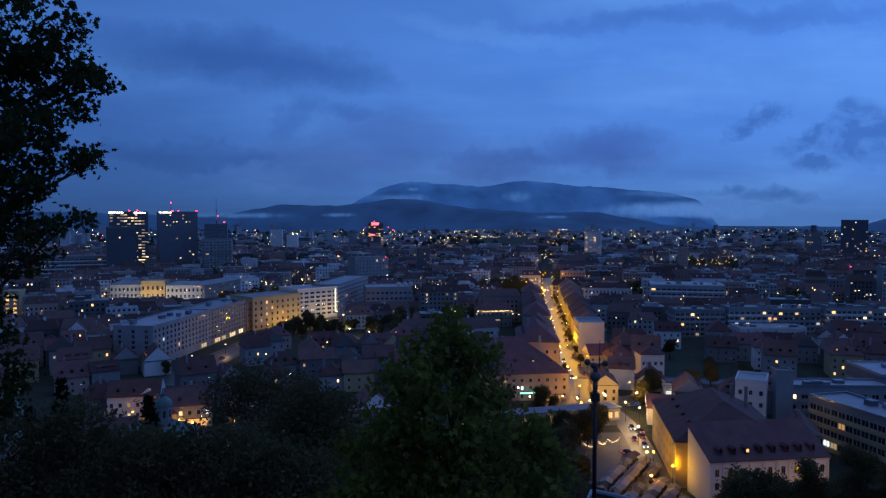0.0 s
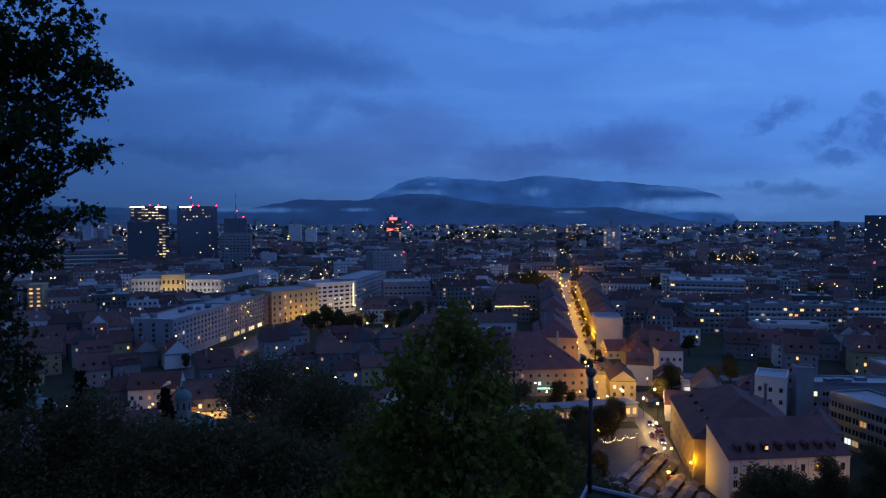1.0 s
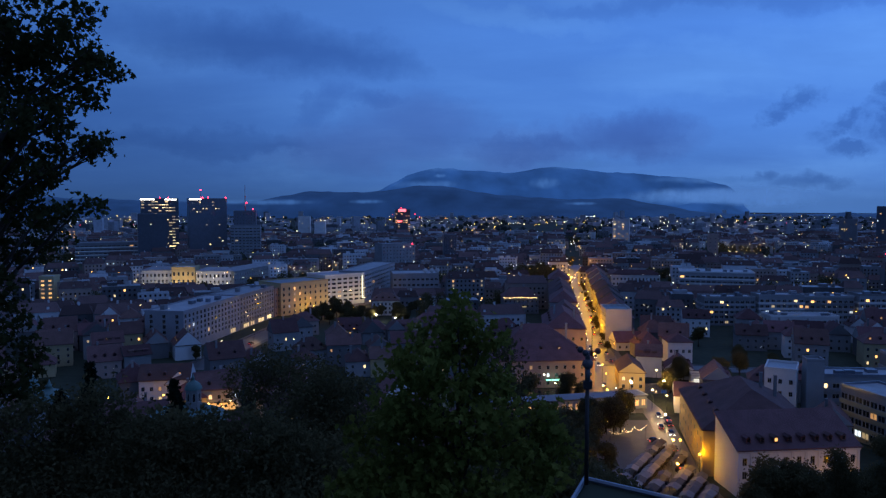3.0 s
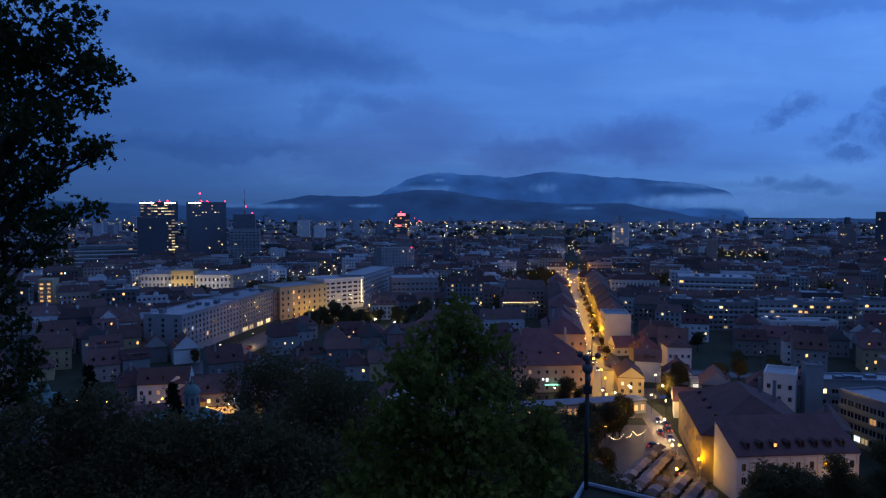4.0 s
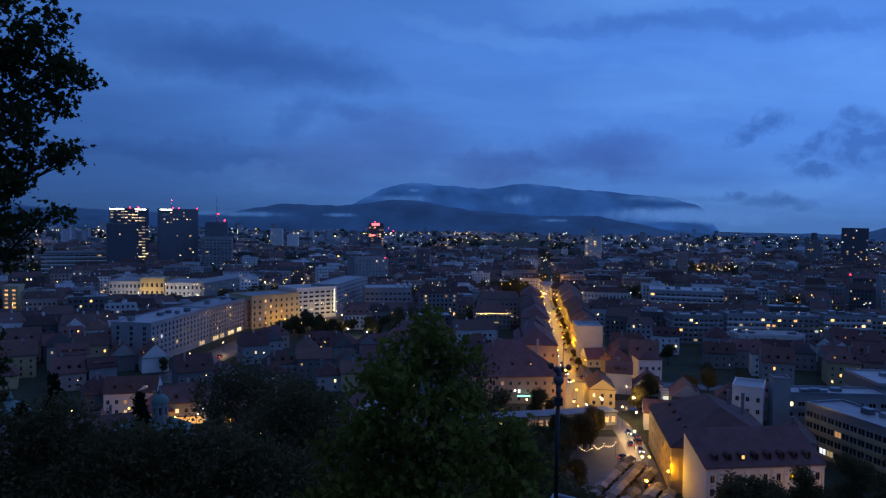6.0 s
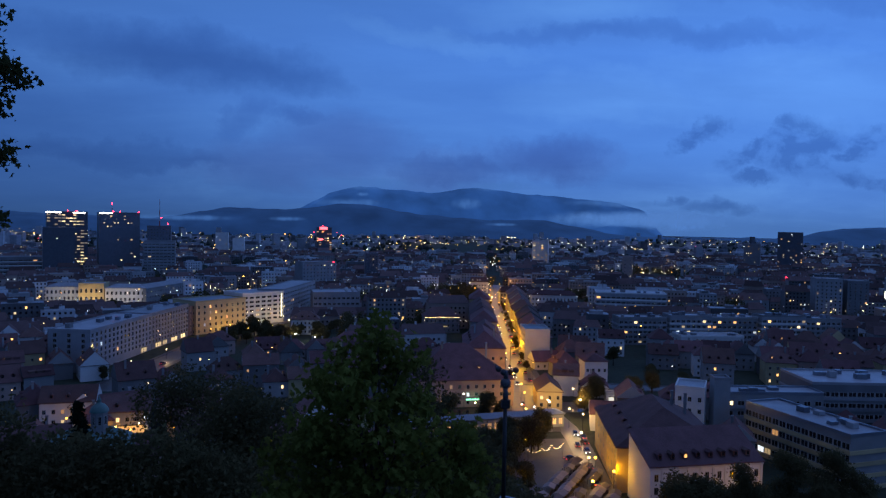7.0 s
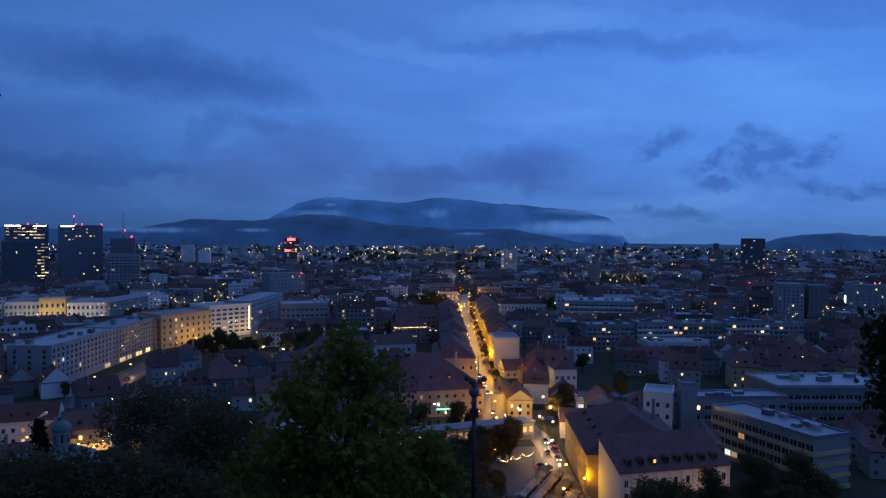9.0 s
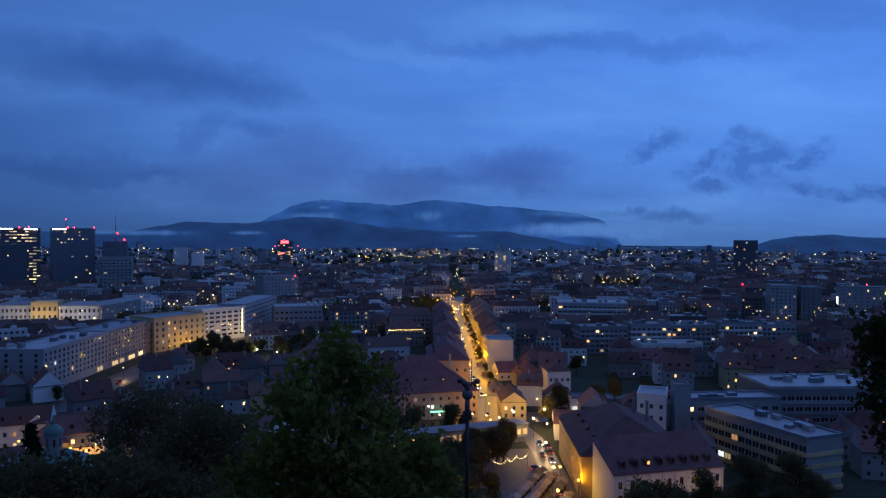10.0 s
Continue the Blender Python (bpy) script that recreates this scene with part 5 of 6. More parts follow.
# crossing by the bridge and the riverside
for x, y, k, w in ((84.3, 279.5, "warm", 3600), (76.1, 265.8, "warm", 3200), (78.9, 257.9, "warm", 3600), (71.3, 276.8, "warm", 3200), (81.7, 302, "warm", 1800), (65, 292, "sodium", 2600),
                   (67, 308, "sodium", 2200), (112, 300, "warm", 1200), (128, 300, "warm", 1200), (146, 303, "warm", 0), (40, 290, "white", 0), (68, 330, "sodium", 2500)):
    street_lamp(x, y, k, w)
for x, y, k in ((62, 283, "warm"), (66, 279, "white"), (74, 290, "warm"), (70, 268, "warm"), (80, 312, "sodium"), (86, 320, "warm"), (62, 276, "sodium"), (90, 309, "warm"), (57, 286, "warm"), (50, 288, "sodium"), (44, 286, "warm")):
    street_lamp(x, y, k, 0, 4.5, 0.85)
# square before the white offices, hotel front
for x, y, k, w, s in ((-41.6, 459.5, "white", 2500, 1.2), (-52, 526, "warm", 1600, 1.0), (-67.4, 502.8, "warm", 1600, 0.8), (-28.9, 448, "white", 1500, 0.9), (-87.6, 500, "sodium", 1400, 0.8),
                      (-96, 480, "sodium", 1400, 0.8), (-72, 520, "warm", 1600, 0.9), (-58, 545, "warm", 1600, 0.8), (-100, 440, "sodium", 1500, 0.8), (-104, 405, "warm", 1500, 0.8), (-112, 372, "warm", 0, 0.8)):
    street_lamp(x, y, k, w, 5.0, s)
# market square and seminary corner
# the lamps under the market trees are added to lift that dark part
for x, y, k, w, h in ((70.4, 199.6, "sodium", 1700, 6.0), (64.5, 200, "sodium", 900, 3.2), (72.5, 238, "warm", 900, 6.0), (67, 212, "sodium", 900, 6.0), (36, 198, "sodium", 2500, 3.5), (70, 215, "sodium", 600, 5.0), (60, 245, "sodium", 1300, 5), (45, 224, "sodium", 1500, 4), (53, 236, "sodium", 1000, 4)):
    street_lamp(x, y, k, w, h)
for x, y, w in ((84, 177, 330), (96, 178, 440), (106, 179, 560), (118, 178, 0)):
    street_lamp(x, y, "sodium", w, 5.0, 0.8)
# old town below the slope
for x, y, k, w, h in ((-84.7, 256, "sodium", 400, 3.2), (-78, 258, "sodium", 400, 3.2), (-100, 262, "sodium", 700, 6.0), (-104.1, 242, "warm", 500, 3.2), (-96, 246, "sodium", 400, 3.2), (-62, 254, "sodium", 900, 3.5), (-58, 262, "warm", 0, 4), (-40, 250, "warm", 0, 4)):
    street_lamp(x, y, k, w, h)
# lamps without reach, seen between the roofs
rl = random.Random(17)
for k in range(150):
    y = 240 * (1300 / 240) ** rl.random()
    x = rl.uniform(-0.6, 0.85) * y
    if free(x, y, 1.0):
        street_lamp(x, y, rl.choice(("sodium", "sodium", "warm", "warm", "white")), 0, rl.uniform(5, 9), rl.uniform(0.28, 0.5) * (1 + y / 1500))
for x, y in ((560, 1068), (553, 1004), (630, 1092), (480, 900), (515, 1006), (585, 1040), (600, 1075), (535, 985)):
    street_lamp(x, y, "sodium", 0, 8, 1.6)


for x, y in ((205, 1180), (214, 1210), (226, 1240), (231, 1260), (218, 1275), (240, 1230), (196, 1230), (222, 1195), (236, 1290), (210, 1300)):
    street_lamp(x, y, rl.choice(("sodium", "warm", "white")), 0, 9, 1.7)


# floodlights of the palace front and the hotel
def flood(x, y, z, tx, ty, tz, watts, colour, angle=100):
    li = bpy.data.lights.new("floodlight", "SPOT")
    li.energy, li.color, li.spot_size, li.spot_blend, li.shadow_soft_size = watts, colour, radians(angle), 0.8, 0.3
    ob = new("floodlight", li)
    ob.matrix_world = look((x, y, z), (tx, ty, tz))
    thing = empty("floodlight_fitting", pose(x, y - 0.7, 0), "low floodlight fitting aimed at the facade", "floodlight", "floodlights")
    bm = bmesh.new()
    add_box(bm, -0.35, 0.35, -0.2, 0.2, 0.6, 1.1)
    part("housing", bm, STEEL, thing)
    bm = bmesh.new()
    add_tube(bm, (0, 0, 0), (0, 0, 0.6), 0.06, 0.06, 6)
    part("stand", bm, STEEL, thing)


for x, w in ((-262, 3000), (-248, 4500), (-230, 14000), (-210, 4500), (-194, 3000)):
    flood(x, 640, 1.5, x, 660, 9, w, (1.0, 0.72, 0.34) if x == -230 else (1.0, 0.84, 0.62))
flood(-92, 492, 1.0, -95, 510, 14, 2600, (1.0, 0.66, 0.20))
flood(-74, 508, 1.0, -82, 520, 14, 2600, (1.0, 0.72, 0.24))
flood(-62, 530, 1.0, -70, 552, 12, 1700, (1.0, 0.88, 0.40))


# ---------------------------------------------------------------- signs, masts and lights on the towers
def box_thing(name, label, category, x, y, z, w, d, h, rot, mat, partname="panel"):
    thing = empty(name, pose(x, y, z, 0, 0, rot), label, category)
    bm = bmesh.new()
    add_box(bm, -w / 2, w / 2, -d / 2, d / 2, 0, h)
    part(partname, bm, mat, thing)
    bm = bmesh.new()
    add_box(bm, -w / 2 - 0.1, w / 2 + 0.1, d / 2 + 0.003, d / 2 + 0.3, -0.1, h + 0.1)
    part("backing", bm, STEEL, thing)
    return thing


CROWN = glow("crown_light", (1.0, 0.95, 0.85), 5.0, 0.1)
RED_SIGN = glow("red_sign_light", (1.0, 0.10, 0.12), 4.0, 0.1)
box_thing("light_band", "bright white light band on the tower's crown", "light", -382, 961, 78.6, 17, 0.4, 1.6, 24, CROWN)
box_thing("light_band", "bright white light band on the tower's crown", "light", -356, 972, 78.6, 14, 0.4, 1.4, 24, CROWN)
box_thing("light_band", "bright white light band on the dark tower", "light", -325, 976, 78.8, 15, 0.4, 1.6, 24, CROWN)
box_thing("red_sign", "glowing red sign on the slim tower", "sign", -81, 1478, 57.5, 15, 0.5, 5, 5, RED_SIGN)
box_thing("red_sign", "glowing pale red sign on the slim tower", "sign", -86, 1476, 37, 9, 0.5, 2.5, 5, RED_SIGN)
box_thing("yellow_sign", "glowing yellow-green sign on the slab's roof", "sign", 512, 609.5, 22.8, 9, 0.4, 2.6, -26, SIGN_YELLOW)
box_thing("light_strip", "lit white stair strip on an end wall", "light", 472, 628, 9, 1.6, 0.3, 11, -26, glow("stair_light", (1.0, 0.95, 0.8), 2.0, 0.1))
box_thing("light_strip", "tall lit stair window on the white office", "light", -60.4, 553.5, 4, 1.4, 0.3, 17, 60, glow("stair_light", (1.0, 0.88, 0.6), 1.6, 0.1))
for k in range(22):
    bm = bmesh.new()
    add_ball(bm, (-11.5 + 1.1 * k, -7.55, 10.9), 0.16, 6, 4)
    part("eaves_lamp", bm, LAMP_WARM, eaves_house)
shop(eaves_house, 50, 498.4, 4.4, 13, 0.9, 4, LIT_WARM, "sign_band", "pale lit sign band")
shop(corner, 45, 294.9, 3.6, 7, 0.7, 4, SIGN_GREEN, "shop_sign", "green lit shop sign")
shop(corner, 33, 294.1, 0.6, 6, 2.2, 4, LIT_WARM)
shop(corner, 55, 295.6, 0.6, 6, 2.2, 4, LIT_AMBER)
for house, x, y, w in ((bank_a, -121.2, 424, 6), (bank_b, -118.3, 442, 7), (bank_b, -116.8, 450.5, 5), (bank_b, -114.6, 463, 8), (bank_b, -112.6, 476, 6)):
    shop(house, x + 0.3, y, 0.7, w, 2.4, 80.5, LIT_AMBER if w > 9 else LIT_WARM)
kiosk = building("kiosk", "small white kiosk with a bright front", 103, 304, -8, 9, 5, 3.4, PLASTER_WHITE, cols=0, track=False)
shop(kiosk, 107, 303.2, 0.4, 6, 2.0, -8, glow("kiosk_light", (1.0, 0.95, 0.8), 0.9, 0.1))
cafe = building("restaurant", "old house with an amber-lit terrace front", -88, 262, 14, 15, 11, 8, PLASTER, roof="gable", rise=5, cols=5, rows=2, lit=0.2, dormers=2, track=False)
shop(cafe, -80.5, 263.6, 0.5, 11, 2.6, 14, LIT_AMBER)
inn = building("town_house", "long old house with lit ground floor", -113, 272, 10, 18, 12, 9, PLASTER_WHITE, roof="gable", rise=5, cols=6, rows=2, lit=0.25, dormers=3, track=False)


snack = building("snack_kiosk", "small low kiosk with an amber-lit counter", -113, 254, 12, 9, 4, 3.2, PLASTER_WHITE, cols=0, track=False)
shop(snack, -108.6, 254.8, 0.6, 7, 1.6, 12, LIT_AMBER)
for x, y, h in ((-112, 250, 3), (-107, 251, 3), (-103.5, 252, 3), (-87, 264, 3.2), (-84, 262, 3), (-77, 265, 3.4), (-56, 271, 3), (-52.5, 272, 4), (-100, 283, 9), (-100.2, 284, 6)):
    street_lamp(x, y, "sodium" if h < 3.3 else "warm", 0, h, 0.9)


def warning_lamp(x, y, z, r=0.8):
    thing = empty("warning_lamp", pose(x, y, z), "red aircraft warning lamp", "lamp", "warning lamps")
    bm = bmesh.new()
    add_tube(bm, (0, 0, -0.6), (0, 0, 0.1), 0.15, 0.12, 6)
    part("bracket", bm, STEEL, thing)
    bm = bmesh.new()
    add_ball(bm, (0, 0, 0.1 + r), r, 8, 6)
    part("lens", bm, LAMP_RED, thing)


for x, y, z in ((-368, 968, 80.8), (-359, 972, 80.8), (-318, 983, 80.8), (-311, 985, 80.8), (-290, 993, 80.8), (-320.5, 985, 91.0), (-254, 962, 74), (-32.3, 781, 31.3), (-83, 1478, 64), (-60, 1600, 50), (-50, 1600, 44), (512, 640, 29.5), (455, 760, 22), (-246, 962, 66)):
    warning_lamp(x, y, z, 0.7 if y < 900 else 0.9)


def mast(x, y, z, h):
    thing = empty("antenna_mast", pose(x, y, z), "red and white banded antenna mast on a roof", "mast")
    for k in range(5):
        bm = bmesh.new()
        add_tube(bm, (0, 0, h * k / 5), (0, 0, h * (k + 1) / 5), 0.7 - 0.1 * k, 0.6 - 0.1 * k, 6)
        part("mast_section", bm, material("mast_paint", (0.4, 0.05, 0.04) if k % 2 == 0 else (0.6, 0.6, 0.6), 0.5, vary=0.1), thing)


mast(-257.5, 968, 64, 34)
mast(-320.5, 985, 80, 11)


def dish(x, y, z, r):
    thing = empty("satellite_dish", pose(x, y, z), "white satellite dish on the studio roof", "dish", "satellite dishes")
    bm = bmesh.new()
    rings = []
    for j in range(5):
        q = r * j / 4
        rings.append([bm.verts.new((q * math.cos(i * math.tau / 14), -0.6 + 0.35 * q * q / r, r + q * math.sin(i * math.tau / 14))) for i in range(14)])
    for a, b in zip(rings, rings[1:]):
        for i in range(14):
            bm.faces.new((a[i], a[(i + 1) % 14], b[(i + 1) % 14], b[i]))
    part("reflector", bm, PLASTER_WHITE, thing, smooth=True)
    bm = bmesh.new()
    add_tube(bm, (0, 0, 0), (0, -0.5, r), 0.15, 0.12, 6)
    part("stand", bm, STEEL, thing)


for x in (-14, -9, -4.5):
    dish(x, 588 + (x + 14) * 0.2, 19.25, 1.9)


# ---------------------------------------------------------------- church domes in the old town
def dome_tower(x, y, z, r, h, label):
    thing = empty("church_turret", pose(x, y, 0), label, "turret")
    bm = bmesh.new()
    add_tube(bm, (0, 0, 0), (0, 0, z), r, r, 8)
    part("drum", bm, PLASTER, thing)
    bm = bmesh.new()
    prof = [(1.12, 0), (1.1, 0.12), (0.95, 0.4), (0.6, 0.68), (0.22, 0.82), (0.2, 1.0), (0.28, 1.05), (0.12, 1.2), (0.02, 1.6)]
    rings = [[bm.verts.new((r * p * math.cos(i * math.tau / 12), r * p * math.sin(i * math.tau / 12), z + h * q)) for i in range(12)] for p, q in prof]
    for a, b in zip(rings, rings[1:]):
        for i in range(12):
            bm.faces.new((a[i], a[(i + 1) % 12], b[(i + 1) % 12], b[i]))
    part("copper_dome", bm, COPPER, thing, "green copper dome", smooth=True)
    for i in range(8):
        a = (i + 0.5) * math.tau / 8
        m = pose(0, 0, 0, 0, 0, math.degrees(a) + 90) @ pose(0, -r * 0.93, z - 3.6) @ Matrix.Diagonal((r * 0.35, 1, 2.6, 1))
        shared("window", WINDOW, thing, m)


dome_tower(-73.3, 215, 20.5, 2.3, 3.0, "white turret under a green copper dome")
dome_tower(-121.6, 215, 21, 2.6, 4.6, "church tower with a green onion dome")
dome_tower(-114.5, 213, 18, 4.6, 3.6, "broad church dome of green copper")
building("church", "pale nave with a green copper roof", -84, 205, 20, 22, 12, 12, PLASTER, roof="hip", roof_mat=COPPER, rise=4, cols=5, rows=1, lit=0, size=(1.2, 3), z0=4, track=False)


# ---------------------------------------------------------------- market stalls, string lights, cars
def stall():
    thing = empty("market_stall", pose(0, 0, 0), "market stall under a pale canvas canopy", "stall", "market stalls")
    bm = bmesh.new()
    v = [(-1.8, -1.6, 2.3), (1.8, -1.6, 2.3), (1.8, 0, 2.95), (-1.8, 0, 2.95), (1.8, 1.6, 2.3), (-1.8, 1.6, 2.3)]
    for q in ((0, 1, 2, 3), (3, 2, 4, 5)):
        add_poly(bm, [v[i] for i in q])
    for y in (-1.6, 1.6):
        add_box(bm, -1.8, 1.8, y - 0.02, y + 0.02, 2.05, 2.3)
    part("canopy", bm, CANVAS, thing)
    for x in (-1.7, 1.7):
        for y in (-1.5, 1.5):
            bm = bmesh.new()
            add_tube(bm, (x, y, 0), (x, y, 2.35), 0.04, 0.04, 6)
            part("post", bm, STEEL, thing)
    bm = bmesh.new()
    add_box(bm, -1.6, 1.6, -1.2, -0.4, 0.75, 0.85)
    add_box(bm, -1.5, 1.5, -1.1, -0.5, 0, 0.75)
    part("counter", bm, BARK, thing)
    return thing


FIRST_STALL = stall()
placed = 0
rs = random.Random(4)
for row in range(6):
    for k in range(11):
        u, v = row * 4.6, k * 3.75
        a = radians(58)
        x, y = 46 + math.cos(a) * v + math.sin(a) * u * 0.95, 190 + math.sin(a) * v - math.cos(a) * u * 0.95
        if x > 69.5 or y < 172 or rs.random() < 0.2 or inside(x, y, 2):
            continue
        m = pose(x, y, 0.14, 0, 0, 58 + rs.uniform(-9, 9))
        if placed == 0:
            FIRST_STALL.matrix_basis = m
        else:
            copy_thing(FIRST_STALL, m)
        placed += 1
bm = bmesh.new()
add_box(bm, 28, 71.5, 168, 252, -0.2, 0.14)
tagged(part("pavement", bm, PAVING, None), "wet paved market square with raised edge", "pavement", kind="structure")


def string_lights(pts):
    thing = empty("string_lights", pose(*pts[0]), "sagging string of warm bulbs over the market", "string lights")
    bm = bmesh.new()
    spots = []
    for a, b in zip(pts, pts[1:]):
        prev = None
        for i in range(8):
            t = i / 7
            p = Vector(a).lerp(Vector(b), t) - Vector(pts[0])
            p.z -= 1.2 * (1 - (2 * t - 1) ** 2)
            if prev:
                add_tube(bm, prev, p, 0.02, 0.02, 4)
            prev = p
            spots.append(p)
    part("cable", bm, STEEL, thing)
    me = globe_mesh(LAMP_WARM, 0.10)
    for p in spots:
        shared("bulb", me, thing, Matrix.Translation(p - Vector((0, 0, 0.2))))


string_lights([(51.8, 226, 4.6), (56.5, 227, 4.8), (60.0, 229, 5.0), (64, 230, 5.2)])
for p in ((51.8, 226, 4.7), (64, 230, 5.3)):
    ob = empty("market_post", pose(p[0], p[1], 0.14), "thin post carrying the string lights", "post")
    bm = bmesh.new()
    add_tube(bm, (0, 0, 0), (0, 0, p[2] - 0.14), 0.06, 0.05, 6)
    part("shaft", bm, STEEL, ob)


def car():
    thing = empty("car", pose(0, 0, 0), "small parked or waiting car on the wet street", "car", "cars")
    bm = bmesh.new()
    prof = [(-2.1, 0.35), (2.1, 0.35), (2.15, 0.75), (1.0, 0.92), (-1.9, 0.98), (-2.15, 0.8)]
    for s in (-0.85, 0.85):
        f = [bm.verts.new((x, s, z)) for x, z in prof]
        bm.faces.new(f if s < 0 else f[::-1])
    bm.verts.ensure_lookup_table()
    for i in range(6):
        j = (i + 1) % 6
        bm.faces.new((bm.verts[i], bm.verts[i + 6], bm.verts[j + 6], bm.verts[j]))
    bmesh.ops.recalc_face_normals(bm, faces=bm.faces)
    part("body", bm, CAR_PAINT, thing)
    bm = bmesh.new()
    lo, hi = [(-1.7, -0.78), (0.9, -0.78), (0.9, 0.78), (-1.7, 0.78)], [(-1.2, -0.62), (0.2, -0.62), (0.2, 0.62), (-1.2, 0.62)]
    a, b = [bm.verts.new((x, y, 0.95)) for x, y in lo], [bm.verts.new((x, y, 1.45)) for x, y in hi]
    bm.faces.new(b)
    for i in range(4):
        bm.faces.new((a[i], a[(i + 1) % 4], b[(i + 1) % 4], b[i]))
    part("cabin", bm, GLASS, thing)
    for x in (-1.35, 1.35):
        for y in (-0.8, 0.8):
            bm = bmesh.new()
            add_tube(bm, (x, y - 0.1, 0.32), (x, y + 0.1, 0.32), 0.32, 0.32, 10)
            wheel = part("wheel", bm, RUBBER, thing)
            bm = bmesh.new()
            s = 1 if y > 0 else -1
            add_tube(bm, (x, y + s * 0.101, 0.32), (x, y + s * 0.13, 0.32), 0.2, 0.17, 10)
            part("rim", bm, STEEL, wheel)
    for y in (-0.6, 0.6):
        bm = bmesh.new()
        add_box(bm, 2.1, 2.2, y - 0.15, y + 0.15, 0.58, 0.75)
        part("headlight", bm, HEAD_WHITE, thing)
        bm = bmesh.new()
        add_box(bm, -2.2, -2.1, y - 0.15, y + 0.15, 0.65, 0.82)
        part("tail_light", bm, TAIL_RED, thing)
    return thing


FIRST_CAR = car()
spots = []
for k, v in enumerate((338, 347, 355, 364, 378, 390, 402, 418, 430, 439, 448, 459, 470, 482, 497, 510, 524, 537, 548, 566, 590, 612, 640, 668, 700, 735)):
    xs = np.interp(v, [p[1] for p in STREET], [p[0] for p in STREET])
    spots.append((xs + (3.2 if k % 2 else -3.2), v, 82 if k % 2 else -98))
spots += [(67, 272, 78), (72.5, 284, -100), (75.5, 296, -100), (66, 300, 80), (77.2, 252, 95), (76, 246, 95), (90, 339, -10), (100, 336, 170), (50, 345, 8), (30, 344, 8)]
spots += [(67.5, 206, 80), (69.8, 214.5, 262), (70.3, 221, 80), (73.9, 236, 262), (72.6, 243, 80), (75.6, 256, 263)] + [(66.5, 229, 20), (30, 178, 10), (36, 180, 15)]
spots += [(-112 + 0.35 * k, 352 + 5.0 * k, 170) for k in range(6)] + [(-102, 390, 80), (-98, 420, -100)]
for i, (x, y, a) in enumerate(spots):
    if i == 0:
        FIRST_CAR.matrix_basis = pose(x, y, 0.035, 0, 0, a)
    else:
        copy_thing(FIRST_CAR, pose(x, y, 0.035, 0, 0, a))


# ---------------------------------------------------------------- more trees on the slope, near tree beside the terrace
tree("terrace_tree", "small dark tree beside the terrace wall", 12.75, 15, hill_height(12.75, 15), 73, [(12.35, 15, 73.0, 0.40, 0.4, 0.5), (12.5, 15.2, 72.2, 0.55, 0.5, 0.6), (12.6, 14.9, 71.4, 0.55, 0.5, 0.5), (13.2, 15, 72.6, 0.8, 0.6, 1.0), (13.1, 15, 70.6, 0.7, 0.6, 0.7)],
     0.15, "maple", LEAF, 110, 41, 0.12, 0.14, 10)


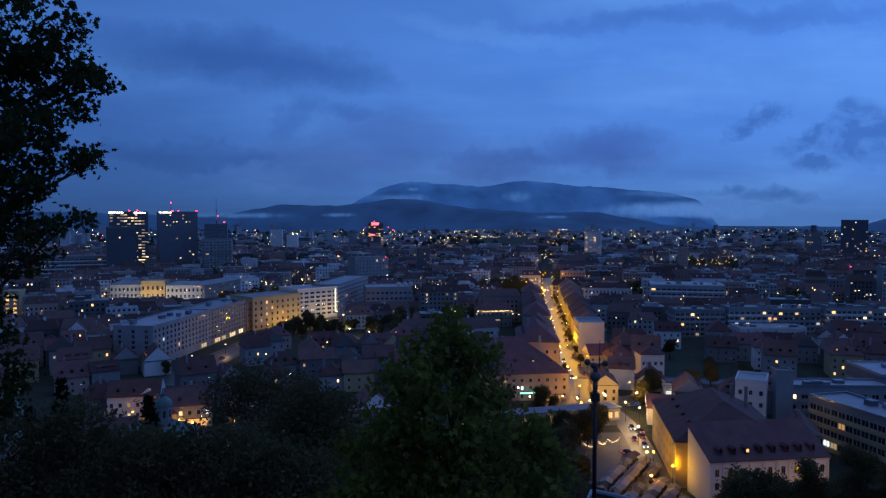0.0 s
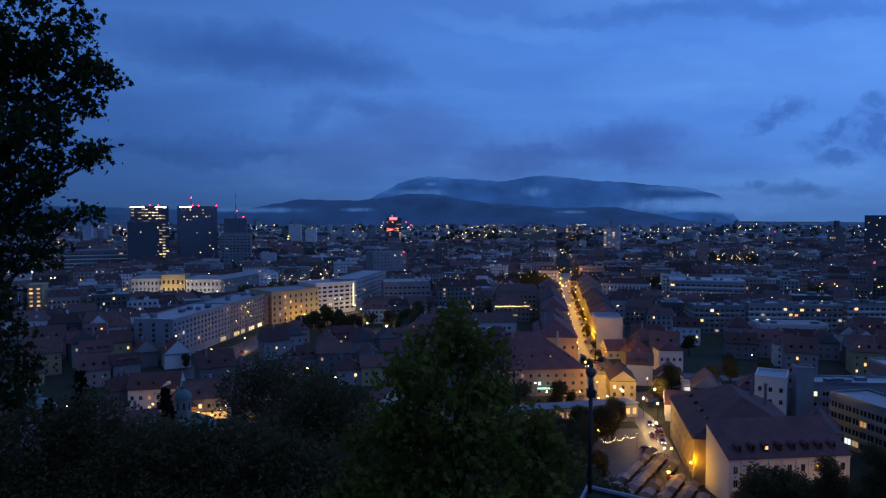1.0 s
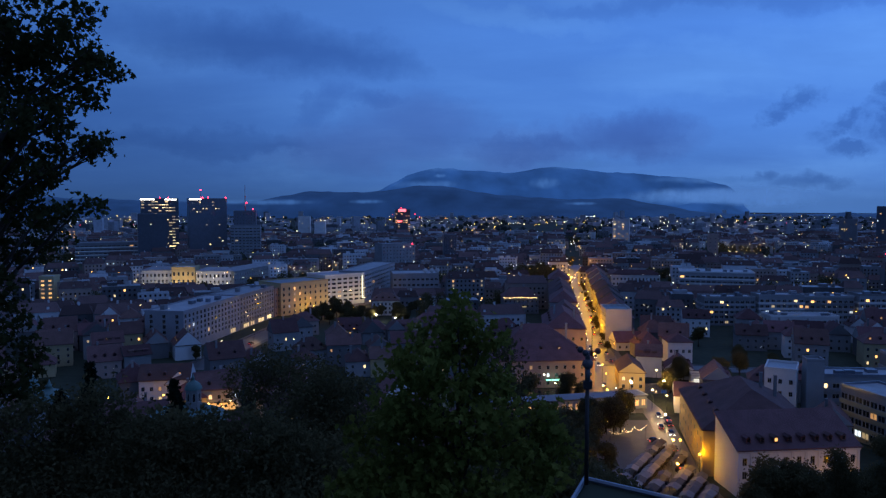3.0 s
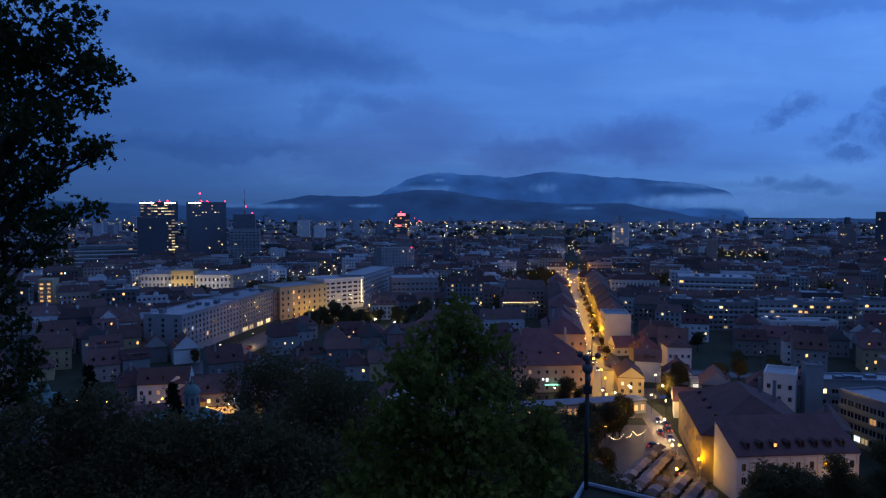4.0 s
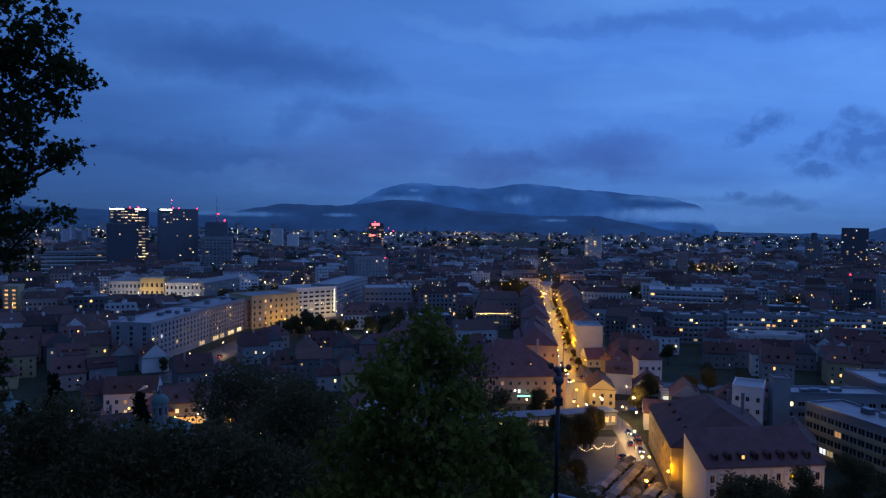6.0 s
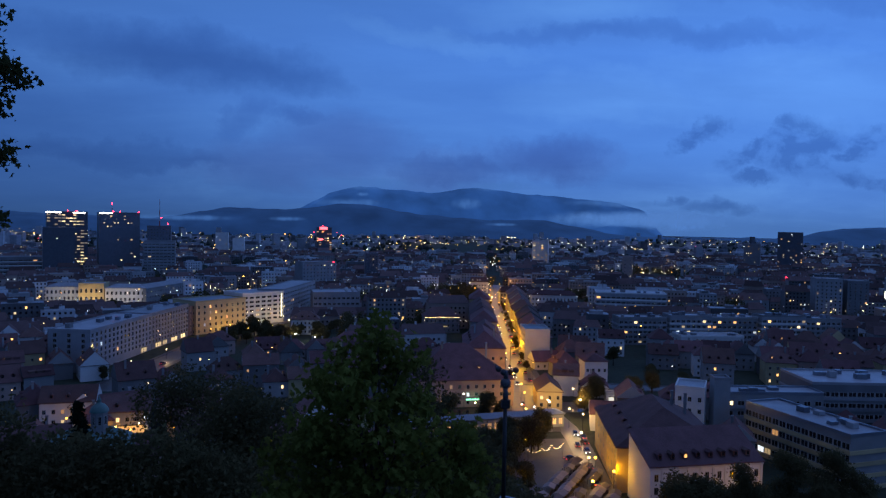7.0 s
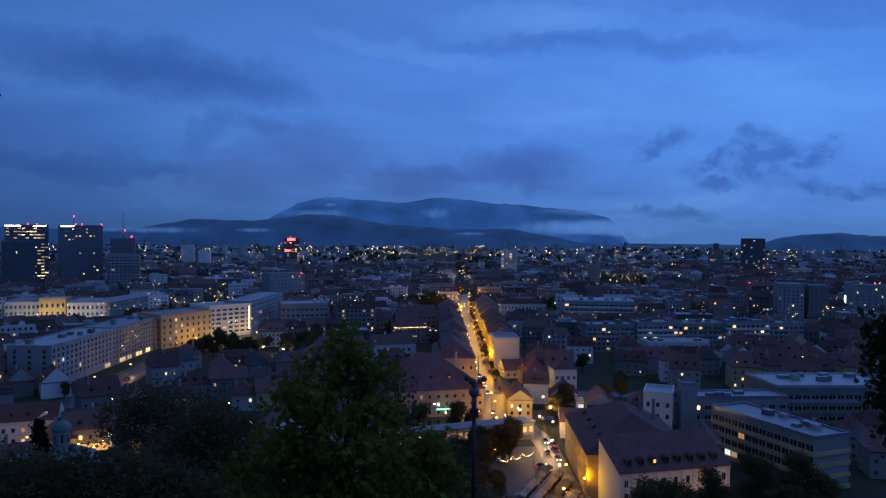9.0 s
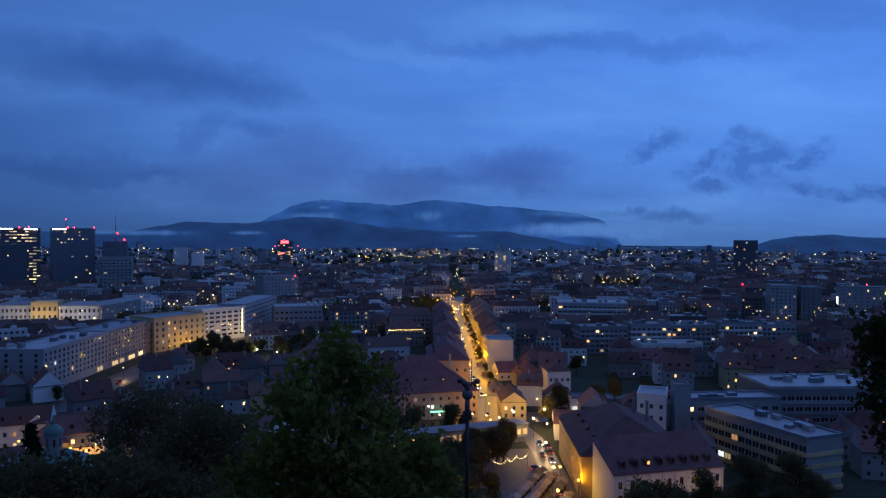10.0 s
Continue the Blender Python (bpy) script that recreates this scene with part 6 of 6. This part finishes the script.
for k, (x, y, top) in enumerate(((83.5, 151, 24.5), (92.5, 150, 28.0), (101.5, 151, 27.0), (109, 149, 23.0), (97, 146, 22.0))):
    rb = random.Random(200 + k)
    tree("park_tree", "tall dark broadleaf tree at the foot of the hill", x, y, hill_height(x, y), top - 1,
         [(x + rb.uniform(-2.6, 2.6), y + rb.uniform(-2, 2), top - 2.2 - 2.1 * i + rb.uniform(-0.6, 0.6), rb.uniform(2.0, 3.3), 2.4, rb.uniform(1.5, 2.2)) for i in range(6)], 0.42, "oval", LEAF_DARK, 42, 90 + k, 0.3, 0.5, 9, "park trees")
tree("slope_tree", "dark broadleaf tree on the slope above the old roofs", -9.6, 42, hill_height(-9.6, 42), 66,
     [(-9.4, 42, 65.6, 1.6, 1.2, 1.1), (-11.0, 42, 64.8, 1.5, 1.2, 1.2), (-7.9, 42.5, 65.0, 1.6, 1.2, 1.2), (-9.5, 41.5, 63.4, 2.6, 1.4, 1.3), (-6.6, 42, 63.8, 1.5, 1.2, 1.3)], 0.2, "oval", LEAF_DARK, 62, 7, 0.18, 0.3, 12, "slope trees")


def spruce(x, y, top, seed):
    z = hill_height(x, y)
    h = top - z
    thing = empty("spruce", pose(x, y, z), "tall dark spruce on the slope", "tree", "spruces")
    bm = bmesh.new()
    add_tube(bm, (0, 0, -0.4), (0, 0, h), 0.3, 0.04, 8)
    part("trunk", bm, BARK, thing, smooth=True)
    g = np.random.default_rng(seed)
    cs = []
    for k in range(46):
        t = (k + 1) / 46
        rad = 0.25 + 3.6 * (1 - t) ** 0.9
        zz = 2 + (h - 2) * t
        for q in range(7):
            a = g.uniform(0, math.tau)
            s = np.linspace(0.15, 1, 9) * rad * g.uniform(0.7, 1.15)
            line = np.stack([np.cos(a) * s, np.sin(a) * s, zz - 0.35 * s + 0.02 * s * s], 1)
            cs.append((line[:, None] + g.normal(size=(9, 6, 3)) * 0.10 * (0.5 + rad / 4)).reshape(-1, 3))
    v, f = leaves(np.concatenate(cs), 0.28, "oval", seed, droop=0.6)
    me = bpy.data.meshes.new("crown")
    me.from_pydata(v.tolist(), [], f.tolist())
    me.materials.append(NEEDLE)
    new("crown", me).parent = thing


spruce(-28.9, 60, 61.8, 51)
spruce(-22.0, 60, 60.4, 52)
spruce(-33.5, 64, 58.5, 53)
rt = random.Random(77)
for x, y, s in ((9, 62, 1.7), (13, 75, 2.0), (18, 88, 2.1), (22, 100, 2.2), (27, 118, 2.2), (15, 92, 1.9), (24, 128, 2.0)):
    ob = copy_thing(rt.choice(CITY_TREES), Matrix())
    ob.matrix_basis = pose(x, y, hill_height(x, y) - 0.1, 0, 0, rt.uniform(0, 360)) @ Matrix.Diagonal((s, s, s, 1))
for k in range(44):
    y = rt.uniform(46, 135)
    x = rt.uniform(-80, 0.13 * y)
    s = rt.uniform(1.1, 2.0)
    ob = copy_thing(rt.choice(CITY_TREES), Matrix())
    ob.matrix_basis = pose(x, y, hill_height(x, y) - 0.1, 0, 0, rt.uniform(0, 360)) @ Matrix.Diagonal((s, s, s, 1))
